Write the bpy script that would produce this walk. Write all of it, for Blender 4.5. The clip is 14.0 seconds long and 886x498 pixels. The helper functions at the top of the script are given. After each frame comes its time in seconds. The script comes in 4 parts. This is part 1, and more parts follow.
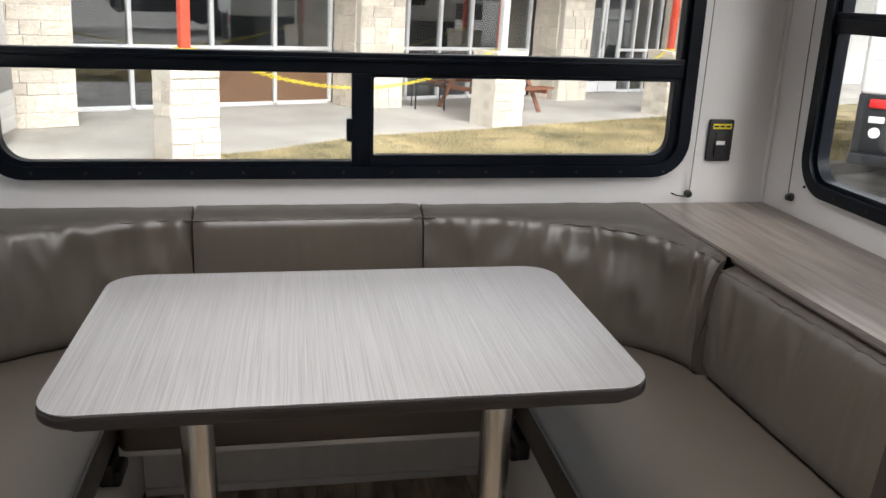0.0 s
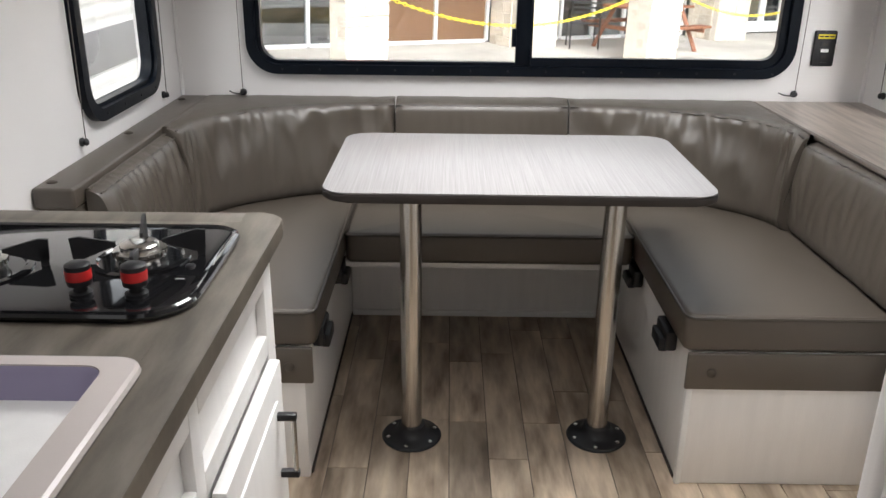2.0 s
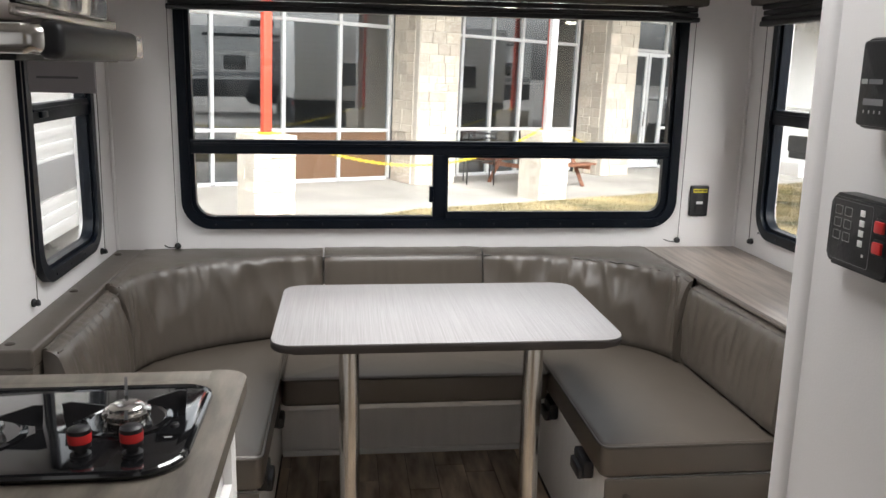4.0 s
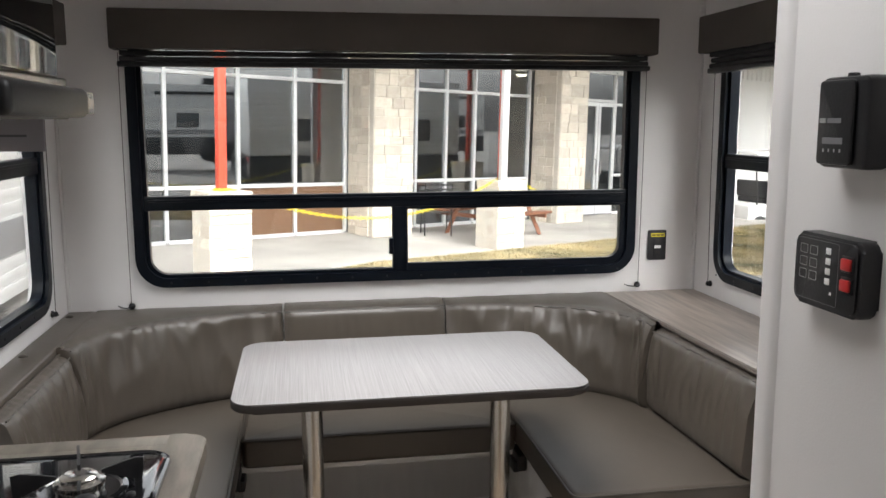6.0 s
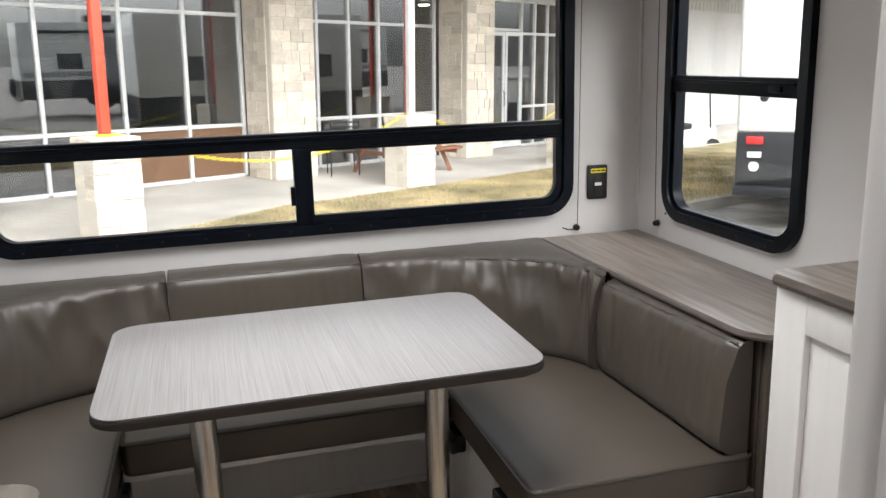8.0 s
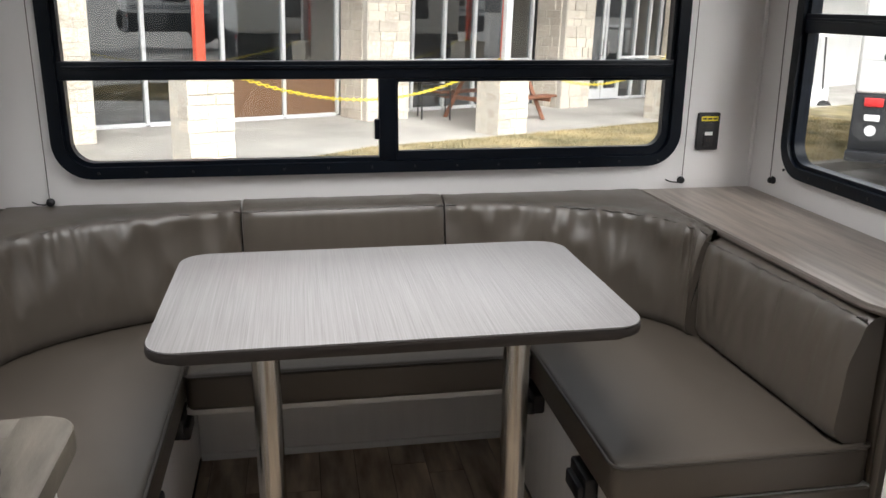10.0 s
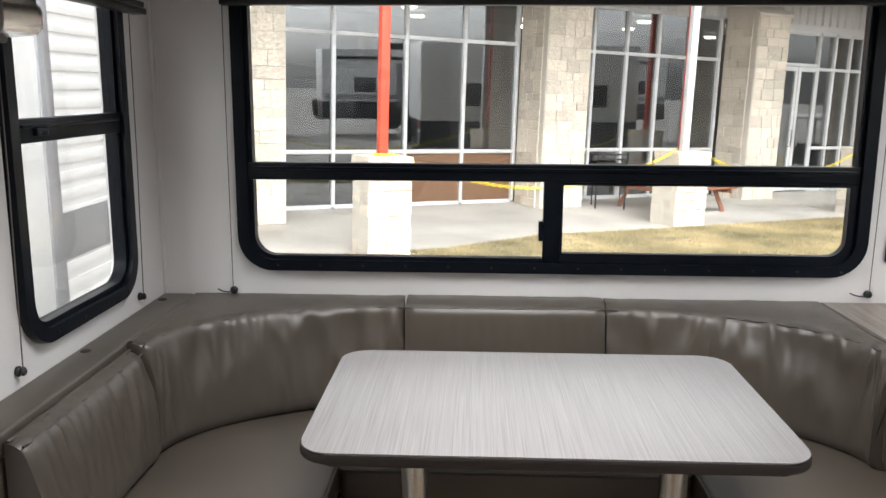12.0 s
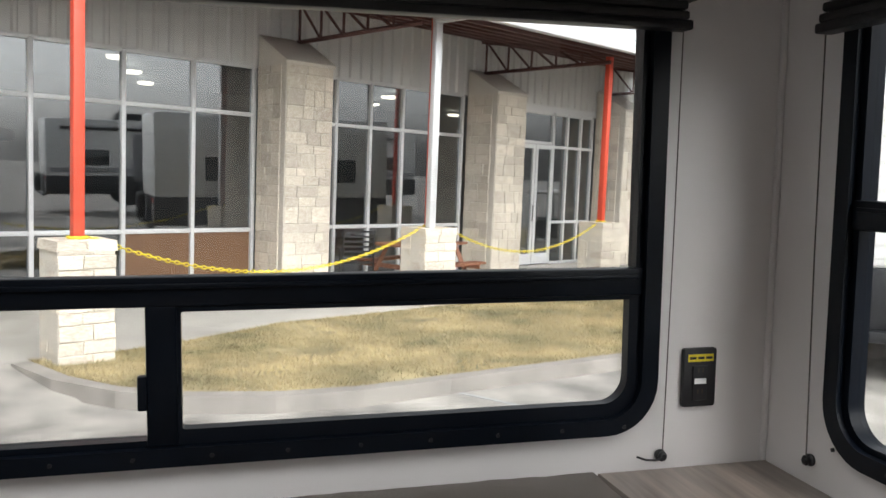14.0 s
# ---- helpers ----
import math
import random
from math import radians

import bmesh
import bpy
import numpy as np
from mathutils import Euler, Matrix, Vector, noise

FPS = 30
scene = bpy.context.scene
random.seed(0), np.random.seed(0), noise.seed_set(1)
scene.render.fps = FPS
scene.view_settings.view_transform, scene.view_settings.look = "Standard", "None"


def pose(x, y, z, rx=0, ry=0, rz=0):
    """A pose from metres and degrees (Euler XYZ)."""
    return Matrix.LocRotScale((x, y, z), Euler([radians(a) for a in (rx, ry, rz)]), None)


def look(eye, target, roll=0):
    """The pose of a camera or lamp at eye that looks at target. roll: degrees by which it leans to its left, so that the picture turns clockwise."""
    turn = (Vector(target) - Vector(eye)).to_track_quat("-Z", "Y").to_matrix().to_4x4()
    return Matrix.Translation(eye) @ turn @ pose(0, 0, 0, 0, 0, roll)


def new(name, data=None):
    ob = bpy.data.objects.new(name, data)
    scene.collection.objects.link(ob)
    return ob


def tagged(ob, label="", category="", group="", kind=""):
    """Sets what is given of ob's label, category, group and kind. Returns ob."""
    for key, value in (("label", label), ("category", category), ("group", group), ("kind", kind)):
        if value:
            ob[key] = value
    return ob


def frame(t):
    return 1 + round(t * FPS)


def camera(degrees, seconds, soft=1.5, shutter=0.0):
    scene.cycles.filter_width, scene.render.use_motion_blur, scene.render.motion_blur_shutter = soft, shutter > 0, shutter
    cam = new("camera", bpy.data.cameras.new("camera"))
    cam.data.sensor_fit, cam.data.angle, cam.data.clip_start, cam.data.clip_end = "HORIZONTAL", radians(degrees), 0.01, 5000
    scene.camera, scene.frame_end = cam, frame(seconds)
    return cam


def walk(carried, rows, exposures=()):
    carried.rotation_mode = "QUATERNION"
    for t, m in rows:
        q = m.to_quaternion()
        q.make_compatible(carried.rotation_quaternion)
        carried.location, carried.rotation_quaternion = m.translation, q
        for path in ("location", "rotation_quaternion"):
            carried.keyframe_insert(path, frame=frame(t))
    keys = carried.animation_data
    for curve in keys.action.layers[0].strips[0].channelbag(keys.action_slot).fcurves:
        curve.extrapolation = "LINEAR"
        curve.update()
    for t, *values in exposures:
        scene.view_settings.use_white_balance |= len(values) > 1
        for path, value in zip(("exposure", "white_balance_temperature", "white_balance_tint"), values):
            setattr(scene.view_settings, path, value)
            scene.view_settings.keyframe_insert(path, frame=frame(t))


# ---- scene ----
cam = camera(56.0, 14.0)
PATH = [
    (0, (0.035, -2.217, 1.325), (0.378, -0.338, 0.73), 2.0),
    (0.5, (0.014, -2.42, 1.299), (0.098, -0.524, 0.667), 1.0),
    (1, (-0.063, -2.646, 1.32), (0.014, -0.762, 0.653), 1.1),
    (1.5, (-0.071, -2.808, 1.34), (0.013, -0.929, 0.662), 1.7),
    (2, (-0.046, -2.924, 1.311), (-0.055, -1.059, 0.591), 0.6),
    (2.5, (-0.109, -3.032, 1.329), (-0.052, -1.183, 0.57), -0.2),
    (3, (-0.173, -3.097, 1.35), (0.012, -1.245, 0.617), 1.2),
    (3.5, (-0.166, -3.113, 1.368), (0.058, -1.223, 0.753), 1.9),
    (4, (-0.144, -3.119, 1.427), (0.086, -1.178, 1.004), 1.1),
    (4.2, (-0.145, -3.119, 1.423), (0.088, -1.168, 1.051), 0.8),
    (6.3, (-0.15, -3.082, 1.42), (0.215, -1.139, 1.118), -0.5),
    (6.5, (-0.137, -3.029, 1.406), (0.253, -1.099, 1.057), -0.7),
    (7, (-0.069, -2.809, 1.367), (0.364, -0.902, 0.944), -1.1),
    (7.5, (-0.057, -2.675, 1.372), (0.426, -0.786, 0.923), -1.7),
    (7.7, (-0.082, -2.663, 1.386), (0.442, -0.786, 0.935), -1.8),
    (9.8, (-0.098, -2.55, 1.338), (0.388, -0.681, 0.817), 1.0),
    (10, (-0.053, -2.492, 1.326), (0.275, -0.602, 0.758), 0.5),
    (10.5, (-0.033, -2.433, 1.312), (0.031, -0.545, 0.652), -0.2),
    (11, (-0.036, -2.433, 1.323), (-0.071, -0.548, 0.655), -0.9),
    (11.5, (-0.032, -2.466, 1.371), (-0.091, -0.535, 0.856), -0.7),
    (12, (-0.023, -2.487, 1.38), (-0.099, -0.524, 1.002), 0.3),
    (12.5, (0.038, -2.436, 1.372), (-0.036, -0.466, 1.036), -1.0),
    (13, (0.029, -2.173, 1.326), (0.102, -0.199, 1.011), -2.6),
    (13.5, (0.111, -1.821, 1.351), (0.469, 0.129, 1.092), -2.3),
    (14, (0.327, -1.479, 1.352), (0.816, 0.451, 1.156), 0.8),
]
EXPOSURES = [(0.0, 1.92), (1.5, 2.38), (3.0, 2.5), (4.0, 2.33), (6.5, 2.2), (7.5, 2.15), (10.0, 1.98), (11.0, 2.25), (12.0, 2.1), (12.5, 1.82), (13.0, 1.68), (14.0, 1.58)]
walk(cam, [(t, look(eye, target, roll)) for t, eye, target, roll in PATH], EXPOSURES)

# ---- world and light ----
world = bpy.data.worlds.new("overcast_sky")
scene.world = world
world.use_nodes = True
wn, wl = world.node_tree.nodes, world.node_tree.links
wn.clear()
sky = wn.new("ShaderNodeTexSky")
sky.sky_type, sky.sun_disc = "NISHITA", False
sky.sun_elevation, sky.sun_rotation = radians(42), radians(165)
sky.air_density, sky.dust_density, sky.ozone_density = 1.0, 4.0, 1.0
pale = wn.new("ShaderNodeHueSaturation")
pale.inputs["Saturation"].default_value = 0.12
wbg = wn.new("ShaderNodeBackground")
wbg.inputs["Strength"].default_value = 0.15
wout = wn.new("ShaderNodeOutputWorld")
wl.new(sky.outputs[0], pale.inputs["Color"])
wl.new(pale.outputs[0], wbg.inputs["Color"])
wl.new(wbg.outputs[0], wout.inputs["Surface"])


def lamp(name, kind, energy, m, **settings):
    data = bpy.data.lights.new(name, kind)
    data.energy = energy
    for key, value in settings.items():
        if key == "size":
            data.size = value
        elif key == "size_y":
            data.shape, data.size_y = "RECTANGLE", value
        elif key == "angle":
            data.angle = value
        elif key == "color":
            data.color = value
        elif key == "spread":
            data.spread = value
    ob = new(name, data)
    ob.matrix_world = m
    return ob


SUN_E, SUN_A = radians(42), radians(165)
lamp("sun", "SUN", 0.55, look((0, 0, 30), (0 - math.sin(SUN_A) * math.cos(SUN_E), 0 - math.cos(SUN_A) * math.cos(SUN_E), 30 - math.sin(SUN_E))), angle=radians(80), color=(1, 0.99, 0.985))
# added fill lamps behind the viewer for assumed daylight; the walls there are closed
lamp("end_wall_fill", "AREA", 0.25, look((0.1, -4.97, 1.25), (0.1, 0, 0.9)), size=0.7, size_y=1.7)
lamp("galley_fill", "AREA", 0.15, look((-0.965, -3.1, 1.35), (1.0, -2.6, 0.6)), size=0.9, size_y=0.5)
# added fill lamps under the ceiling for assumed overhead daylight; no vents are built
lamp("overhead_fill", "AREA", 4.4, look((0.12, -0.98, 2.012), (0.12, -0.981, 0)), size=0.8, size_y=0.8, spread=radians(112))
lamp("overhead_fill", "AREA", 1.0, look((0.1, -2.1, 2.012), (0.1, -2.101, 0)), size=0.5, size_y=0.5, spread=radians(140))


# ---- materials ----
def material(name, base, rough=0.5, metal=0.0, vary=0.12, scale=6.0, stretch=(1, 1, 1), bump=0.0, bump_scale=80.0, per_object=0.0, coat=0.0, second=None, spec=0.5):
    m = bpy.data.materials.new(name)
    m.use_nodes = True
    n, l = m.node_tree.nodes, m.node_tree.links
    b = n["Principled BSDF"]
    b.inputs["Roughness"].default_value, b.inputs["Metallic"].default_value = rough, metal
    b.inputs["Coat Weight"].default_value = coat
    b.inputs["Specular IOR Level"].default_value = spec
    co = n.new("ShaderNodeTexCoord")
    mp = n.new("ShaderNodeMapping")
    mp.inputs["Scale"].default_value = stretch
    l.new(co.outputs["Object"], mp.inputs["Vector"])
    vec = mp.outputs[0]
    if per_object:
        info = n.new("ShaderNodeObjectInfo")
        shift = n.new("ShaderNodeVectorMath")
        shift.operation = "MULTIPLY_ADD"
        shift.inputs[1].default_value = (37, 53, 71)
        l.new(info.outputs["Random"], shift.inputs[0])
        l.new(vec, shift.inputs[2])
        vec = shift.outputs[0]
    big = n.new("ShaderNodeTexNoise")
    big.inputs["Scale"].default_value, big.inputs["Detail"].default_value = scale, 6
    l.new(vec, big.inputs["Vector"])
    ramp = n.new("ShaderNodeValToRGB")
    lo = [c * (1 - vary) for c in base]
    hi = [min(1, c * (1 + vary)) for c in (second or base)]
    ramp.color_ramp.elements[0].position, ramp.color_ramp.elements[1].position = 0.3, 0.7
    ramp.color_ramp.elements[0].color, ramp.color_ramp.elements[1].color = (*lo, 1), (*hi, 1)
    l.new(big.outputs[0], ramp.inputs[0])
    colour = ramp.outputs[0]
    if per_object:
        hsv = n.new("ShaderNodeHueSaturation")
        mr = n.new("ShaderNodeMapRange")
        mr.inputs["To Min"].default_value, mr.inputs["To Max"].default_value = 1 - per_object, 1 + per_object
        l.new(info.outputs["Random"], mr.inputs["Value"])
        l.new(mr.outputs[0], hsv.inputs["Value"])
        l.new(colour, hsv.inputs["Color"])
        colour = hsv.outputs[0]
    l.new(colour, b.inputs["Base Color"])
    fine = n.new("ShaderNodeTexNoise")
    fine.inputs["Scale"].default_value, fine.inputs["Detail"].default_value = bump_scale, 4
    l.new(vec, fine.inputs["Vector"])
    rr = n.new("ShaderNodeMapRange")
    rr.inputs["To Min"].default_value, rr.inputs["To Max"].default_value = max(0, rough - 0.06), min(1, rough + 0.06)
    l.new(fine.outputs[0], rr.inputs["Value"])
    l.new(rr.outputs[0], b.inputs["Roughness"])
    if bump:
        bp = n.new("ShaderNodeBump")
        bp.inputs["Strength"].default_value, bp.inputs["Distance"].default_value = bump, 0.004
        l.new(fine.outputs[0], bp.inputs["Height"])
        l.new(bp.outputs[0], b.inputs["Normal"])
    return m


def glass(name, tint, gloss=1.0):
    m = bpy.data.materials.new(name)
    m.use_nodes = True
    n, l = m.node_tree.nodes, m.node_tree.links
    n.clear()
    out, mix = n.new("ShaderNodeOutputMaterial"), n.new("ShaderNodeMixShader")
    tr, gl, lw = n.new("ShaderNodeBsdfTransparent"), n.new("ShaderNodeBsdfGlossy"), n.new("ShaderNodeLayerWeight")
    pw, fr = n.new("ShaderNodeMath"), n.new("ShaderNodeMapRange")
    pw.operation, pw.inputs[1].default_value = "POWER", 5.0
    lw.inputs["Blend"].default_value = 0.5
    tr.inputs[0].default_value = (*tint, 1)
    gl.inputs["Roughness"].default_value = 0.0
    fr.inputs["To Min"].default_value, fr.inputs["To Max"].default_value = 0.035 * gloss, 0.9
    l.new(lw.outputs["Facing"], pw.inputs[0]), l.new(pw.outputs[0], fr.inputs["Value"])
    l.new(fr.outputs[0], mix.inputs[0]), l.new(tr.outputs[0], mix.inputs[1]), l.new(gl.outputs[0], mix.inputs[2]), l.new(mix.outputs[0], out.inputs[0])
    return m


def glow(name, colour, strength):
    m = bpy.data.materials.new(name)
    m.use_nodes = True
    n, l = m.node_tree.nodes, m.node_tree.links
    n.clear()
    out, em = n.new("ShaderNodeOutputMaterial"), n.new("ShaderNodeEmission")
    em.inputs[0].default_value, em.inputs[1].default_value = (*colour, 1), strength
    l.new(em.outputs[0], out.inputs[0])
    return m


WALL = material("wall_panel_white", (0.76, 0.74, 0.735), 0.45, vary=0.025, scale=3, bump=0.08, bump_scale=300)
CABINET = material("cabinet_white", (0.80, 0.785, 0.77), 0.4, vary=0.03, scale=4, stretch=(8, 8, 1), bump=0.1, bump_scale=60)
VINYL = material("taupe_vinyl", (0.078, 0.064, 0.051), 0.36, vary=0.10, scale=5, bump=0.2, bump_scale=420, spec=0.7)
VINYL_EDGE = material("taupe_piping", (0.05, 0.041, 0.033), 0.4, vary=0.08, bump=0.1)
TABLE = material("pale_striped_laminate", (0.195, 0.183, 0.184), 0.36, vary=0.08, scale=3.2, stretch=(190, 1.4, 1), bump=0.12, bump_scale=6, second=(0.245, 0.235, 0.233))
SHELF_EDGE = material("brown_edge_band", (0.10, 0.082, 0.07), 0.4, vary=0.15, scale=20)
TABLE_EDGE = material("dark_edge_band", (0.024, 0.018, 0.015), 0.5, vary=0.15, scale=20)
SHELF = material("brown_wood_laminate", (0.21, 0.175, 0.15), 0.32, vary=0.25, scale=3, stretch=(18, 1.2, 1), bump=0.06, bump_scale=10, second=(0.29, 0.245, 0.21))
COUNTER = material("grey_brown_counter", (0.088, 0.075, 0.060), 0.48, vary=0.22, scale=5, stretch=(6, 1.3, 1), bump=0.06, bump_scale=50, second=(0.135, 0.117, 0.095))
PLANK = material("oak_vinyl_plank", (0.25, 0.18, 0.125), 0.34, vary=0.34, scale=4, stretch=(5, 1.0, 1), bump=0.12, bump_scale=14, per_object=0.30, second=(0.46, 0.37, 0.28))
GROOVE = material("plank_groove", (0.05, 0.036, 0.026), 0.7)
STEEL = material("brushed_steel", (0.50, 0.48, 0.45), 0.24, metal=1.0, vary=0.06, scale=4, stretch=(30, 30, 1))
CHROME = material("bright_steel", (0.7, 0.68, 0.65), 0.18, metal=1.0, vary=0.05)
BLACK = material("black_plastic", (0.009, 0.009, 0.011), 0.42, vary=0.15, bump=0.08, bump_scale=260)
FRAME = material("black_window_frame", (0.003, 0.005, 0.009), 0.34, vary=0.2, scale=12, bump=0.05, spec=0.16)
ENAMEL = material("black_enamel", (0.008, 0.008, 0.009), 0.07, vary=0.2, coat=0.6)
GRATE = material("cast_grate", (0.02, 0.02, 0.022), 0.5, bump=0.2)
RED = material("red_plastic", (0.55, 0.02, 0.02), 0.35)
SINK = material("cream_sink", (0.56, 0.505, 0.485), 0.22, vary=0.03, coat=0.3)
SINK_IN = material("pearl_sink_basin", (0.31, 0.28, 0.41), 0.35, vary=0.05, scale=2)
YELLOW = material("yellow_label", (0.75, 0.62, 0.03), 0.5)
WHITE = material("white_paint", (0.8, 0.8, 0.79), 0.4, vary=0.03)
PRINT = material("pale_print", (0.33, 0.33, 0.33), 0.5, vary=0.02)
GREY = material("grey_print", (0.16, 0.16, 0.17), 0.5, vary=0.05)
CORD = material("shade_cord", (0.12, 0.11, 0.1), 0.7)
SHADE = material("black_pleated_shade", (0.02, 0.019, 0.02), 0.8, bump=0.1)
VALANCE = material("taupe_valance_fabric", (0.065, 0.053, 0.044), 0.7, vary=0.08, bump=0.3, bump_scale=500)
PAPER = material("printed_card", (0.42, 0.40, 0.42), 0.6, vary=0.04)
CEILING = material("ceiling_white", (0.78, 0.77, 0.76), 0.6, vary=0.03)
RV_GLASS = glass("tinted_window_glass", (0.86, 0.87, 0.87))
# outside
STONE = material("cream_limestone", (0.56, 0.49, 0.39), 0.85, vary=0.16, scale=7, bump=0.8, bump_scale=18, per_object=0.17, second=(0.68, 0.63, 0.55))
MORTAR = material("pale_mortar", (0.62, 0.58, 0.51), 0.9, vary=0.08, bump=0.5)
CONCRETE = material("pale_concrete", (0.40, 0.38, 0.35), 0.85, vary=0.14, scale=0.8, bump=0.35, bump_scale=60, second=(0.47, 0.445, 0.41))
ASPHALT = material("worn_concrete_road", (0.18, 0.17, 0.16), 0.85, vary=0.42, scale=1.3, bump=0.4, bump_scale=50, second=(0.34, 0.32, 0.29))
KERB = material("kerb_concrete", (0.29, 0.27, 0.245), 0.85, vary=0.22, scale=3, bump=0.5, bump_scale=40)
TURF = material("dry_turf", (0.20, 0.17, 0.095), 0.95, vary=0.35, scale=1.6, bump=1.0, bump_scale=45, second=(0.34, 0.28, 0.15))
GRASS = material("dry_grass_blades", (0.21, 0.195, 0.095), 0.8, vary=0.45, scale=1.1, second=(0.42, 0.34, 0.19))
SIDING = material("ribbed_steel_siding", (0.60, 0.60, 0.59), 0.4, metal=0.1, vary=0.08, scale=2, stretch=(1, 1, 0.3))
REDPAINT = material("red_painted_steel", (0.62, 0.075, 0.04), 0.45, vary=0.08)
MAROON = material("maroon_steel", (0.085, 0.028, 0.023), 0.55, vary=0.15)
ALU = material("white_aluminium", (0.66, 0.67, 0.68), 0.35, metal=0.2, vary=0.03)
SHOPGLASS = glass("showroom_glass", (0.55, 0.60, 0.64), 6.0)
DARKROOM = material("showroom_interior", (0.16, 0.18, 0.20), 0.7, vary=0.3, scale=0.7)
TAN = material("brown_panel", (0.16, 0.085, 0.045), 0.6, vary=0.1)
TIMBER = material("brown_timber", (0.24, 0.10, 0.055), 0.7, vary=0.25, scale=8, stretch=(1, 8, 8))
CHAIN = material("yellow_chain", (0.75, 0.60, 0.03), 0.45)
TRAILER = material("white_fibreglass", (0.78, 0.78, 0.77), 0.3, vary=0.03)
TRAILER_DK = material("charcoal_panel", (0.016, 0.017, 0.02), 0.45, vary=0.15)
TRAILER_GR = material("grey_stripe", (0.25, 0.25, 0.26), 0.4, vary=0.05)
TYRE = material("tyre_rubber", (0.02, 0.02, 0.02), 0.8)
LEAF = material("tree_leaves", (0.06, 0.075, 0.035), 0.8, vary=0.3)
LAMPGLOW = glow("showroom_lamp", (1, 0.80, 0.55), 5.0)


# ---- mesh helpers ----
def mesh_of(name, bm, mat, smooth=None):
    bmesh.ops.recalc_face_normals(bm, faces=bm.faces)
    me = bpy.data.meshes.new(name)
    bm.to_mesh(me)
    bm.free()
    me.materials.append(mat)
    if smooth is not None:
        me.shade_smooth()
        me.set_sharp_from_angle(angle=radians(smooth))
    return me


def part(name, bm, mat, parent=None, label="", smooth=35):
    ob = new(name, mesh_of(name, bm, mat, smooth))
    ob.parent = parent
    if label:
        ob["label"] = label
    return ob


def thing(name, label, category, m=Matrix(), group="", kind=""):
    ob = new(name)
    ob.empty_display_size = 0.1
    ob.matrix_world = m
    return tagged(ob, label, category, group, kind)


def solid(name, bm, mat, label, category, m=Matrix(), group="", kind="", smooth=35):
    ob = new(name, mesh_of(name, bm, mat, smooth))
    ob.matrix_world = m
    return tagged(ob, label, category, group, kind)


def box(x0, x1, y0, y1, z0, z1, r=0.0, seg=2, bm=None):
    own = bmesh.new()
    bmesh.ops.create_cube(own, size=1)
    bmesh.ops.transform(own, matrix=Matrix.Translation(((x0 + x1) / 2, (y0 + y1) / 2, (z0 + z1) / 2)) @ Matrix.Diagonal((x1 - x0, y1 - y0, z1 - z0, 1)), verts=own.verts)
    if r:
        bmesh.ops.bevel(own, geom=own.edges[:], offset=r, segments=seg, profile=0.5, affect="EDGES")
    return merge(bm, own)


def merge(bm, own):
    if bm is None:
        return own
    me = bpy.data.meshes.new("tmp")
    own.to_mesh(me)
    own.free()
    bm.from_mesh(me)
    bpy.data.meshes.remove(me)
    return bm


def cyl(r, z0, z1, x=0, y=0, n=24, r2=None, bevel=0.0, bm=None, m=None):
    own = bmesh.new()
    bmesh.ops.create_cone(own, cap_ends=True, segments=n, radius1=r, radius2=r if r2 is None else r2, depth=z1 - z0)
    bmesh.ops.translate(own, vec=(x, y, (z0 + z1) / 2), verts=own.verts)
    if bevel:
        rims = [e for e in own.edges if len(e.link_faces) == 2 and any(len(f.verts) > 4 for f in e.link_faces)]
        bmesh.ops.bevel(own, geom=rims, offset=bevel, segments=2, affect="EDGES")
    if m is not None:
        bmesh.ops.transform(own, matrix=m, verts=own.verts)
    return merge(bm, own)


def lathe(profile, n=28, m=None, bm=None):
    own = bmesh.new()
    rings = []
    for r, z in profile:
        rings.append([own.verts.new((r * math.cos(2 * math.pi * i / n), r * math.sin(2 * math.pi * i / n), z)) for i in range(n)])
    for a, b in zip(rings, rings[1:]):
        for i in range(n):
            own.faces.new((a[i], a[(i + 1) % n], b[(i + 1) % n], b[i]))
    own.faces.new(rings[0][::-1]), own.faces.new(rings[-1])
    if m is not None:
        bmesh.ops.transform(own, matrix=m, verts=own.verts)
    return merge(bm, own)


def tube(points, r, n=8, closed=False, bm=None):
    own = bmesh.new()
    pts = [Vector(p) for p in points]
    rings = []
    k = len(pts)
    for i, p in enumerate(pts):
        d = (pts[(i + 1) % k] - pts[i - 1]) if closed else (pts[min(i + 1, k - 1)] - pts[max(i - 1, 0)])
        d.normalize()
        s = d.cross(Vector((0, 0, 1)) if abs(d.z) < 0.9 else Vector((1, 0, 0))).normalized()
        t = d.cross(s)
        rings.append([own.verts.new(p + (s * math.cos(2 * math.pi * j / n) + t * math.sin(2 * math.pi * j / n)) * r) for j in range(n)])
    pairs = list(zip(rings, rings[1:])) + ([(rings[-1], rings[0])] if closed else [])
    for a, b in pairs:
        for j in range(n):
            own.faces.new((a[j], a[(j + 1) % n], b[(j + 1) % n], b[j]))
    if not closed:
        own.faces.new(rings[0][::-1]), own.faces.new(rings[-1])
    return merge(bm, own)


def rounded(x0, x1, y0, y1, r, n=8):
    r = r if isinstance(r, (tuple, list)) else (r,) * 4
    out = []
    for (cx, cy), a, q in zip(((x0 + r[0], y0 + r[0]), (x1 - r[1], y0 + r[1]), (x1 - r[2], y1 - r[2]), (x0 + r[3], y1 - r[3])), (180, 270, 0, 90), r):
        out += [(cx + q * math.cos(radians(a + 90 * i / n)), cy + q * math.sin(radians(a + 90 * i / n))) for i in range(n + 1)]
    return out


